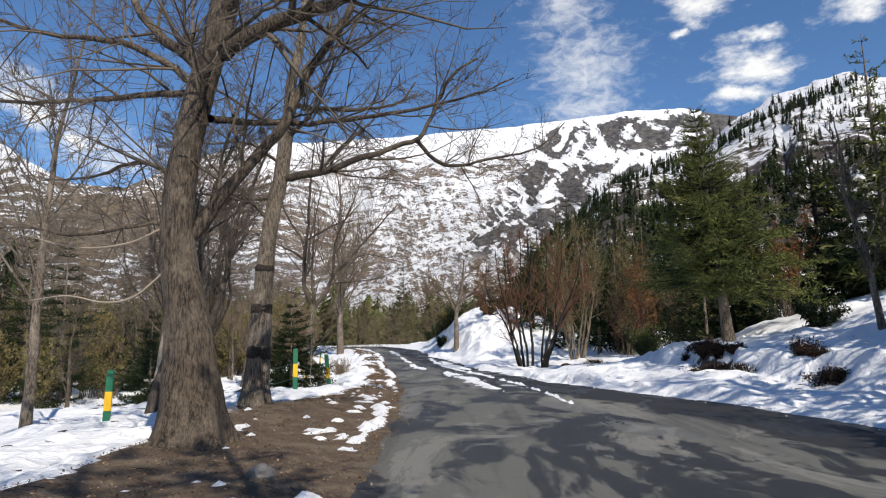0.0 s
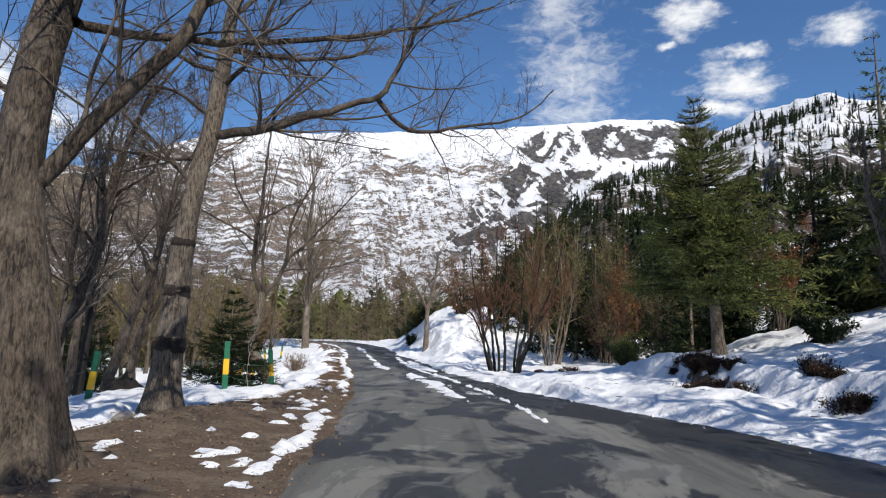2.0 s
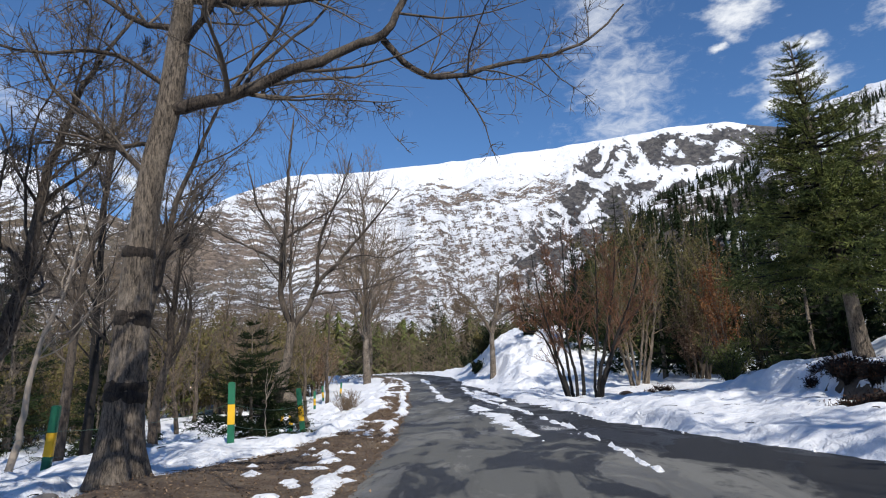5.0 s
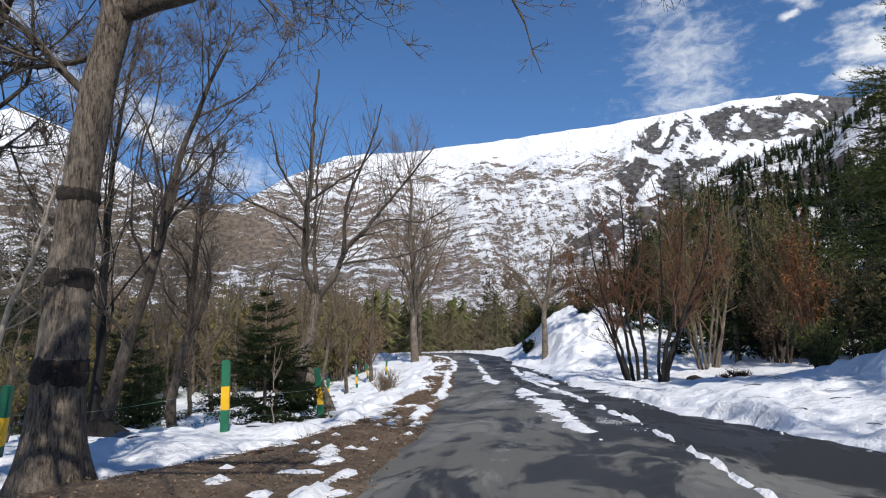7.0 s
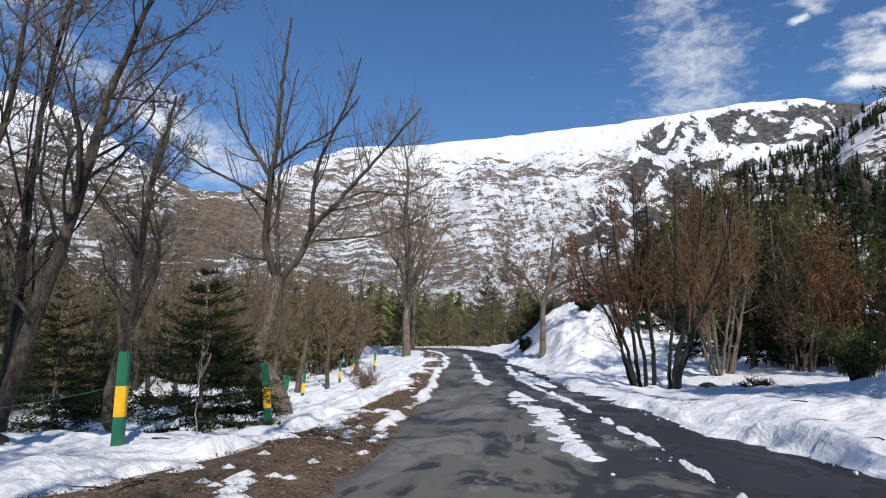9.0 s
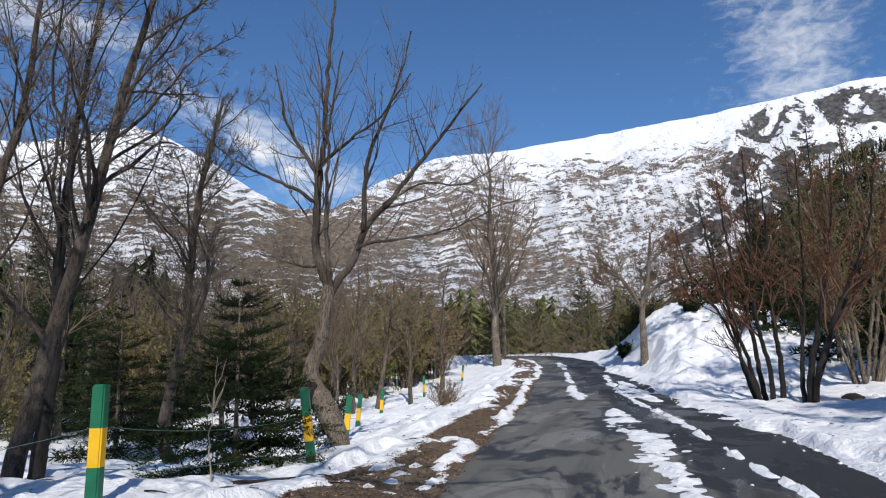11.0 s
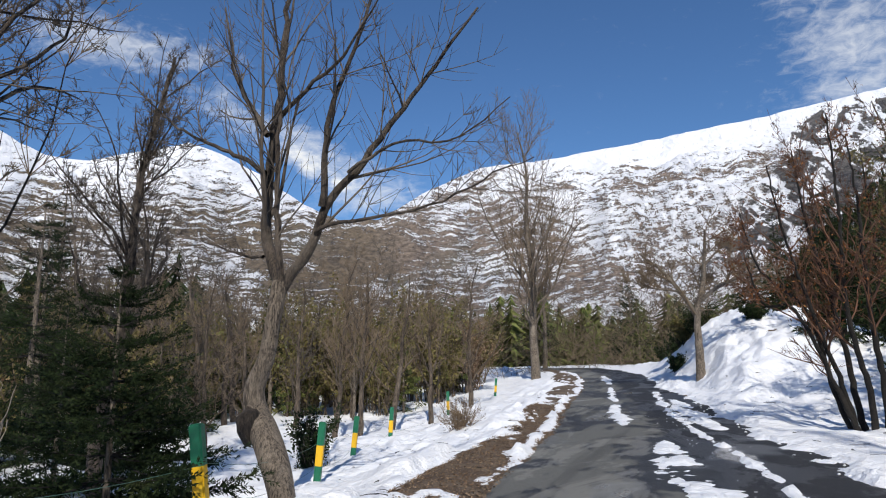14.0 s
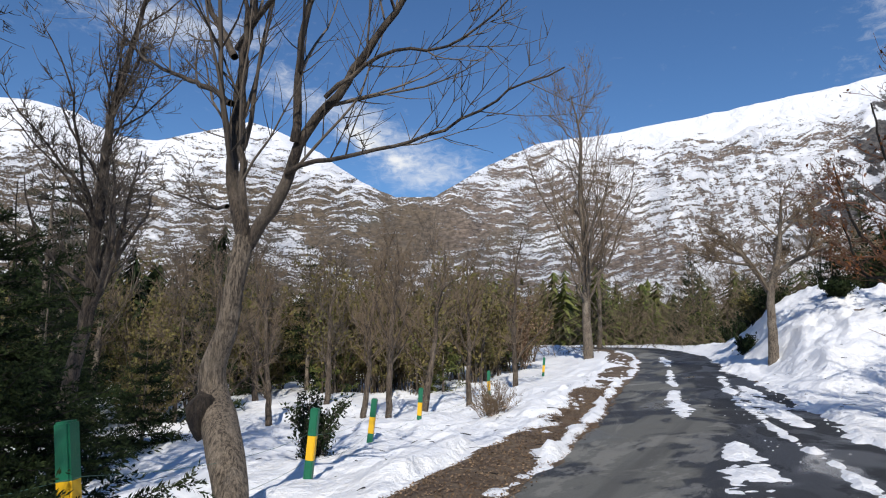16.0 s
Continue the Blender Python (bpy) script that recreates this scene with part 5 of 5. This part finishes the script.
shrub("juniper_bush", on_ground(2.3, 49.6, 0.0), "low black-green bush on the snowy rise", 0.72, 1.5, 2, stems=34, leaf="needle_dark", leaves=5200, leaf_size=0.12, twig="bark_dark", bark="bark_dark", counts=(6, 4), cheap=True, spread=(30, 75))
for k, (x, y, h, w) in enumerate([(-0.3, 52.5, 1.5, 2.0), (-0.9, 54.0, 1.7, 2.2), (-1.3, 50.4, 0.9, 1.5)]):
    shrub("juniper_bush", on_ground(x, y), "dark green bush along the rise's brow", h, w, 641 + k, stems=22, leaf=("needle_dark", "leaf_olive")[k % 2], leaves=2200, leaf_size=0.13, twig="twig_brown", bark="bark_dark", counts=(6, 4), cheap=True, spread=(28, 70), group="bushes on the rise")
lumpy_rock("jagged_stump", on_ground(-6.9, 18.7), (0.36, 0.32, 0.42), 9, "bark_dark", "dark rotten stump in the snow", category="stump", jag=0.5)
lumpy_rock("stone", on_ground(-5.5, 17.4), (0.35, 0.3, 0.25), 19, "stone", "grey stone half sunk in the snow")
HEATH = random.Random(5)
for k, (x, y, spread_x, spread_y, count) in enumerate([(7.05, 19.3, 0.25, 0.8, 13), (6.3, 18.4, 0.2, 0.3, 4), (7.2, 20.9, 0.3, 0.4, 5), (7.5, 14.8, 0.12, 0.3, 4), (7.85, 16.4, 0.12, 0.3, 4), (5.6, 32.0, 0.4, 0.3, 2)]):
    for c in range(count):
        w = HEATH.uniform(0.4, 1.1)
        shrub("heath_clump", on_ground(x + HEATH.gauss(0, spread_x), y + HEATH.gauss(0, spread_y)), "low clump of dark brown heath poking out of the snow", w * HEATH.uniform(0.2, 0.42), w, 701 + 20 * k + c, stems=22, leaf="leaf_heath", leaves=700, leaf_size=0.05, twig="bark_dark", bark="bark_dark", counts=(4, 3), cheap=True, spread=(30, 80), group="heath clumps on the bank")
shrub("rust_bush", on_ground(12.3, 25.6), "broad bush with withered rust leaves beside the fir", 3.8, 2.6, 191, stems=10, leaf="leaf_rust", leaves=2600, leaf_size=0.09, twig="twig_rust", bark="bark", stem_r=0.03)
for k, (x, y, s) in enumerate([(4.6, 25.9, 0.16), (5.2, 32.8, 0.22)]):
    lumpy_rock("soil_clod", on_ground(x, y, -0.08), (s * 1.7, s * 1.9, s * 0.75), 11 + k, "soil", "clod of dark thawed soil on the snow", "soil clods", "soil")
for k, (x, y) in enumerate([(-1.9, 59.5), (-2.6, 62.5), (-1.2, 61.0), (-0.9, 55.6), (-0.5, 53.6), (-1.3, 57.4)]):
    shrub("dark_bush", on_ground(x, y), "small dark bush on the bank's foot", 1.1, 1.6, 601 + k, stems=14, leaf="needle_dark", leaves=900, leaf_size=0.14, twig="twig", bark="bark_dark", counts=(5, 4), cheap=True)
lumpy_rock("verge_stone", on_ground(-2.25, 8.1), (0.14, 0.12, 0.11), 5, "stone", "small grey stone on the verge")
lumpy_rock("verge_stone", on_ground(-4.55, 13.7), (0.2, 0.15, 0.12), 6, "stone", "grey stone at a tree's foot")

upright_tree("sapling", on_ground(-4.42, 19.8), 1.45, 0.012, 181, "thin pale leafless sapling before the small fir", "", bark="twig_pale", counts=(5, 2), levels=1, s0=0.5)

# ---------------------------------------------------------------- fence
def fence_post(at, label, h=1.16, lean=(0, 0), turn=20):
    e = thing("fence_post", at, label, "post", "painted fence posts")
    e.matrix_basis = pose(at[0], at[1], at[2], lean[0], lean[1], turn)
    for name, z0, z1, mat, lab in (("lower_band", -0.25, 0.36 * h, "green", "green band"), ("middle_band", 0.36 * h, 0.66 * h, "yellow", "yellow band"), ("upper_band", 0.66 * h, h, "green", "green band")):
        bm = bmesh.new()
        bmesh.ops.create_cube(bm, size=1.0)
        w = 0.12
        for v in bm.verts:
            v.co = Vector((v.co.x * w, v.co.y * w, z0 if v.co.z < 0 else z1))
        bmesh.ops.bevel(bm, geom=[ed for ed in bm.edges if abs(ed.verts[0].co.z - ed.verts[1].co.z) > 0.05 or (name == "upper_band" and ed.verts[0].co.z > 0.8 * h and ed.verts[1].co.z > 0.8 * h)], offset=0.014, segments=2, affect="EDGES")
        me = bpy.data.meshes.new(name)
        bm.to_mesh(me)
        bm.free()
        me.materials.append(M[mat])
        part(name, me, e, lab)
    return e


POSTS = [(-6.7, 13.2), (-6.5, 16.3), (-4.5, 18.3), (-4.28, 21.8), (-6.2, 26.5), (-8.0, 30.7), (-8.9, 34.4), (-9.9, 41.5), (-11.2, 47.8), (-10.7, 50.1)]
LEANS = [(0, 2), (2, 6), (-1, 0), (2, -6), (0, 5), (0, 6), (1, 4), (0, 0), (0, -3), (0, 5)]
for (px, py), ln in zip(POSTS, LEANS):
    fence_post(on_ground(px, py), "square fence post painted green with a yellow band", lean=ln)

for k in range(len(POSTS) - 1):
    (x0, y0), (x1, y1) = POSTS[k], POSTS[k + 1]
    w = Tubes()
    z0, z1 = float(ground_z(x0, y0)), float(ground_z(x1, y1))
    e = thing("fence_wire", (x0, y0, z0), "thin slack wires strung between fence posts", "wire", "fence wires")
    for hh in (0.4, 0.78):
        u = np.linspace(0, 1, 9)
        P = np.stack([(x1 - x0) * u, (y1 - y0) * u, (z1 - z0) * u + hh - 0.12 * 4 * u * (1 - u)], 1)
        w = Tubes()
        w.add(P, np.full(9, 0.0028), 4)
        part("strand", w.mesh("strand", M["wire"]), e)

# ---------------------------------------------------------------- the woods
WOODS = random.Random(12)
bare_kinds = [upright_tree("bare_tree", (-300, -300 - 9 * k, -6), 7.5 + 1.1 * k, 0.1 + 0.012 * k, 201 + k, "leafless grey tree in the woods", "bare trees of the woods",
                           lean=(0.5 - 0.3 * k, 0.2), bark=("bark_dark", "bark_grey", "bark", "bark_grey", "bark_dark")[k], twig=("twig", "twig", "twig_tan", "twig", "twig_tan")[k], counts=(18, 8, 6), levels=3, s0=0.22, ratio=0.45, thin=0.009, cheap=True) for k in range(5)]
fir_kinds = [conifer("fir", (-310, -300 - 9 * k, -6), "dark fir in the woods", 5.5 + 1.6 * k, 1.7 + 0.3 * k, 301 + k, crown=0.1, whorls=16 + 2 * k, per=5, sprigs=8, needle=("needle", "needle_dark")[k % 2], group="firs of the woods", size=1.8) for k in range(4)]
brush_kinds = [shrub("brush", (-320, -300 - 9 * k, -6), "tangled brush with withered leaves", 2.9 + 0.7 * k, 3.4 + 0.3 * k, 401 + k, stems=15, leaf=("leaf_olive", "leaf_dry", "leaf_olive")[k], leaves=2200, leaf_size=0.11, twig=("twig_tan", "twig_rust", "twig_tan")[k], bark="bark", stem_r=0.022, counts=(6, 4), group="brush of the woods", cheap=True) for k in range(3)]
spread_kinds = [upright_tree("small_tree", (-330, -300 - 9 * k, -6), 4.6 + 0.5 * k, 0.11, 231 + k, "small leafless tree with wide crooked boughs", "small trees behind the fence", lean=(0.7 - 0.7 * k, 0.3), bark="bark", twig=("twig_tan", "twig", "twig_tan")[k], counts=(14, 8, 6), levels=3, s0=0.2, spread=(40, 70), ratio=0.55, wiggle=0.22, thin=0.008, cheap=True) for k in range(3)]
used = set()


def plant(kinds, x, y, k=None, scale=None):
    k = WOODS.randrange(len(kinds)) if k is None else k
    at = on_ground(x, y)
    m = pose(at[0], at[1], at[2] - 0.05, 0, 0, WOODS.uniform(0, 360)) @ Matrix.Scale(scale or WOODS.uniform(0.75, 1.25), 4)
    if kinds[k] in used:
        return copy_scaled(kinds[k], m)
    used.add(kinds[k])
    kinds[k].matrix_basis = m
    return kinds[k]


def copy_scaled(ob, m):
    s = ob.scale[0]
    return copy_thing(ob, m @ Matrix.Scale(1 / s, 4))


def zone(kinds, count, xs, ys, clear=1.4, apart=1.2, k=None, scale=None):
    placed, tries = [], 0
    while len(placed) < count and tries < count * 30:
        tries += 1
        x, y = WOODS.uniform(*xs), WOODS.uniform(*ys)
        l, r = float(lerp(y, ROAD_L)), float(lerp(y, ROAD_R))
        if l - 3.2 - clear < x < r + 1.5 + clear:
            continue
        if any((x - a) ** 2 + (y - b) ** 2 < apart**2 for a, b in placed):
            continue
        placed.append((x, y))
        plant(kinds, x, y, k, WOODS.uniform(*scale) if scale else None)


# left of the fence
zone(bare_kinds, 11, (-24, -9.5), (7, 24), 2.0, 2.2, scale=(0.75, 1.1))
zone(brush_kinds, 13, (-32, -15), (25, 36), 3.0, 1.6)
zone(bare_kinds, 12, (-34, -14), (30, 48), 4.0, 2.5, scale=(0.55, 0.95))
zone(brush_kinds, 38, (-36, -13), (42, 64), 3.0, 1.7, scale=(0.95, 1.55))
zone(spread_kinds, 14, (-21, -9.2), (35, 54), 1.2, 2.8, scale=(0.95, 1.4))
zone(spread_kinds, 16, (-34, -15), (34, 60), 3.0, 2.6, scale=(1.2, 1.7))
zone(brush_kinds, 16, (-30, -13), (40, 58), 2.5, 2.0, k=0, scale=(1.4, 2.1))
zone(brush_kinds, 8, (-34, -15), (36, 60), 3.0, 2.0, k=2, scale=(1.4, 2.0))
zone(fir_kinds, 7, (-38, -22), (28, 48), 1.5, 2.6, scale=(0.7, 1.05))
zone(spread_kinds, 12, (-30, -12), (20, 34), 3.0, 2.6, scale=(0.8, 1.2))
zone(brush_kinds, 10, (-34, -18), (22, 34), 3.0, 2.0, k=0, scale=(0.9, 1.4))
zone(brush_kinds, 8, (-30, -17), (26, 46), 1.5, 1.8, k=0, scale=(1.1, 1.7))
zone(fir_kinds, 32, (-44, -13), (39, 66), 4.0, 2.2, scale=(0.5, 0.9))
zone(bare_kinds, 8, (-46, -16), (50, 85), 5.0, 2.8, scale=(0.6, 1.0))
zone(brush_kinds, 8, (-50, -20), (55, 90), 5.0, 2.4, scale=(1.0, 1.6))
# where the road bends out of sight
zone(fir_kinds, 22, (-26, 4), (78, 98), 2.5, 2.2, scale=(0.6, 1.0))
zone(bare_kinds, 6, (-24, 6), (84, 115), 3.0, 2.6, scale=(0.6, 1.0))
zone(fir_kinds, 10, (-5.5, 6), (66, 84), 0.8, 2.0, scale=(0.5, 0.8))
for x, y, k, s in [(-17.8, 34.5, 1, 0.8), (-23.5, 33.0, 3, 0.8)]:
    plant(fir_kinds, x, y, k, s)
# right bank
for x, y, k, s in [(9.5, 39.5, 1, 1.0), (7.9, 37.6, 3, 0.72), (7.0, 41.5, 1, 0.8), (6.2, 46.0, 1, 0.62), (12.5, 31.5, 3, 0.95), (10.8, 29.5, 1, 0.8), (10.5, 38.0, 0, 0.9), (12.0, 42.0, 1, 1.1), (8.4, 43.5, 1, 0.9), (21.0, 33.0, 2, 0.9), (18.0, 28.0, 0, 1.2), (10.0, 47.0, 2, 0.9), (16.3, 24.5, 2, 0.9)]:
    plant(fir_kinds, x, y, k, s)
zone(fir_kinds, 12, (19, 36), (27, 50), 3.0, 2.4, scale=(0.8, 1.2))
zone(fir_kinds, 10, (11, 26), (46, 64), 3.0, 2.4, scale=(0.6, 0.9))
zone(fir_kinds, 10, (4.5, 15), (60, 78), 3.0, 2.2, scale=(0.7, 1.0))
zone(brush_kinds, 10, (7.5, 16), (34, 50), 3.0, 1.6, scale=(0.8, 1.2))
zone(fir_kinds, 8, (15, 25), (14, 26), 4.0, 2.6, scale=(0.9, 1.25))
# behind the camera, unseen: trees added to throw shade on road and verge
for x, y, k, s in [(9.6, 3.0, 2, 0.95), (10.0, 7.6, 3, 1.2), (10.5, -2.5, 3, 1.0), (1.0, -1.9, 3, 1.12), (2.3, -1.2, 3, 1.18), (0.2, -2.9, 3, 1.15), (13.2, 13.6, 3, 1.1)]:
    plant(fir_kinds, x, y, k, s)
for x, y, k, s in [(8.6, 1.0, 1, 0.9), (0.9, -6.0, 3, 0.9), (8.4, 5.5, 2, 0.8), (2.0, -7.5, 4, 1.0)]:
    plant(bare_kinds, x, y, k, s)

# ---------------------------------------------------------------- fallen leaves
def fallen_leaves(count, seed):
    rng = np.random.default_rng(seed)
    y = rng.uniform(5, 40, count) ** 1.0
    vw, xl = lerp(y, VERGE), lerp(y, ROAD_L)
    x = xl - rng.uniform(-0.15, 1.15, count) * vw
    keep = snow_depth(x, y) < 0.03
    x, y = x[keep], y[keep]
    z = ground_z(x, y) + rng.uniform(0.004, 0.03, len(x))
    m = len(x)
    b = Blades()
    way = unit(np.stack([rng.normal(size=m), rng.normal(size=m), rng.normal(size=m) * 0.35], 1))
    size = rng.uniform(0.014, 0.045, m)
    b.add(np.stack([x, y, z], 1), way, size, size * rng.uniform(0.35, 0.7, m), unit(np.cross(way, np.array([0.1, 0.1, 1.0]) + rng.normal(size=(m, 3)) * 0.35)))
    return b.mesh("fallen_leaves", M["leaf_dry"])


tagged(new("fallen_leaves", fallen_leaves(42000, 3)), "dry brown leaves scattered over the verge", "leaves", kind="stuff")

# ---------------------------------------------------------------- small litter on the snow
def fallen_twigs(count, seed):
    rng = np.random.default_rng(seed)
    t = Tubes()
    for _ in range(count):
        y = rng.uniform(7, 44)
        l, r = float(lerp(y, ROAD_L)) - float(lerp(y, VERGE)), float(lerp(y, ROAD_R))
        x = l - rng.uniform(-0.8, 9) if rng.uniform() < 0.62 else r + rng.uniform(0.2, 7)
        z = float(ground_z(x, y)) + max(0.0, float(snow_depth(x, y))) + 0.006
        a, L = rng.uniform(0, 6.28), rng.uniform(0.08, 0.38)
        d = np.array([math.cos(a), math.sin(a), 0])
        side = np.array([-d[1], d[0], 0]) * rng.normal() * 0.12 * L
        P = np.array([np.array([x, y, z]) + d * L * u + side * math.sin(3.14 * u) + np.array([0, 0, 0.012 * math.sin(3.14 * u)]) for u in (0, 0.35, 0.7, 1.0)])
        t.add(P, np.array([1, 0.85, 0.6, 0.3]) * rng.uniform(0.004, 0.011), 4)
    return t.mesh("fallen_twigs", M["bark_dark"])


tagged(new("fallen_twigs", fallen_twigs(620, 21)), "dark broken twigs lying on the snow", "twigs", kind="stuff")


def crumbs(count, seed):
    """Lumps of old snow along the road's edges."""
    rng = np.random.default_rng(seed)
    bm = bmesh.new()
    bmesh.ops.create_icosphere(bm, subdivisions=1, radius=1.0)
    ball = np.array([v.co[:] for v in bm.verts])
    tris = np.array([[v.index for v in f.verts] for f in bm.faces])
    bm.free()
    V, F, n = [], [], 0
    for _ in range(count):
        k = rng.uniform()
        y = rng.uniform(9, 42) if k < 0.5 or k > 0.86 else rng.uniform(18, 36)
        if k < 0.5:
            x = float(lerp(y, ROAD_R)) + rng.normal() * 0.18 - 0.05
        elif k < 0.72:
            x = 2.15 - 2.6 * (y - 16.0) / 16.0 + rng.normal() * 0.09
        elif k < 0.86:
            x = 0.95 - 1.57 * (y - 18.8) / 11.6 + rng.normal() * 0.25
        else:
            x = float(lerp(y, ROAD_L)) - 0.2 + rng.normal() * 0.15
        s = rng.uniform(0.006, 0.02) * (1.6 if k < 0.5 else 1.0)
        z = float(ground_z(x, y)) + max(0.035, float(snow_depth(x, y)))
        V.append(ball * (1 + 0.3 * rng.normal(size=(len(ball), 1))) * s * np.array([1.2, 1.2, 0.75]) + np.array([x, y, z]))
        F.append(tris + n)
        n += len(ball)
    return mesh_of("snow_crumbs", np.concatenate(V), [np.concatenate(F)], M["snow"])


tagged(new("snow_crumbs", crumbs(130, 23)), "crumbled lumps of old snow on the asphalt's edge", "snow", kind="stuff")
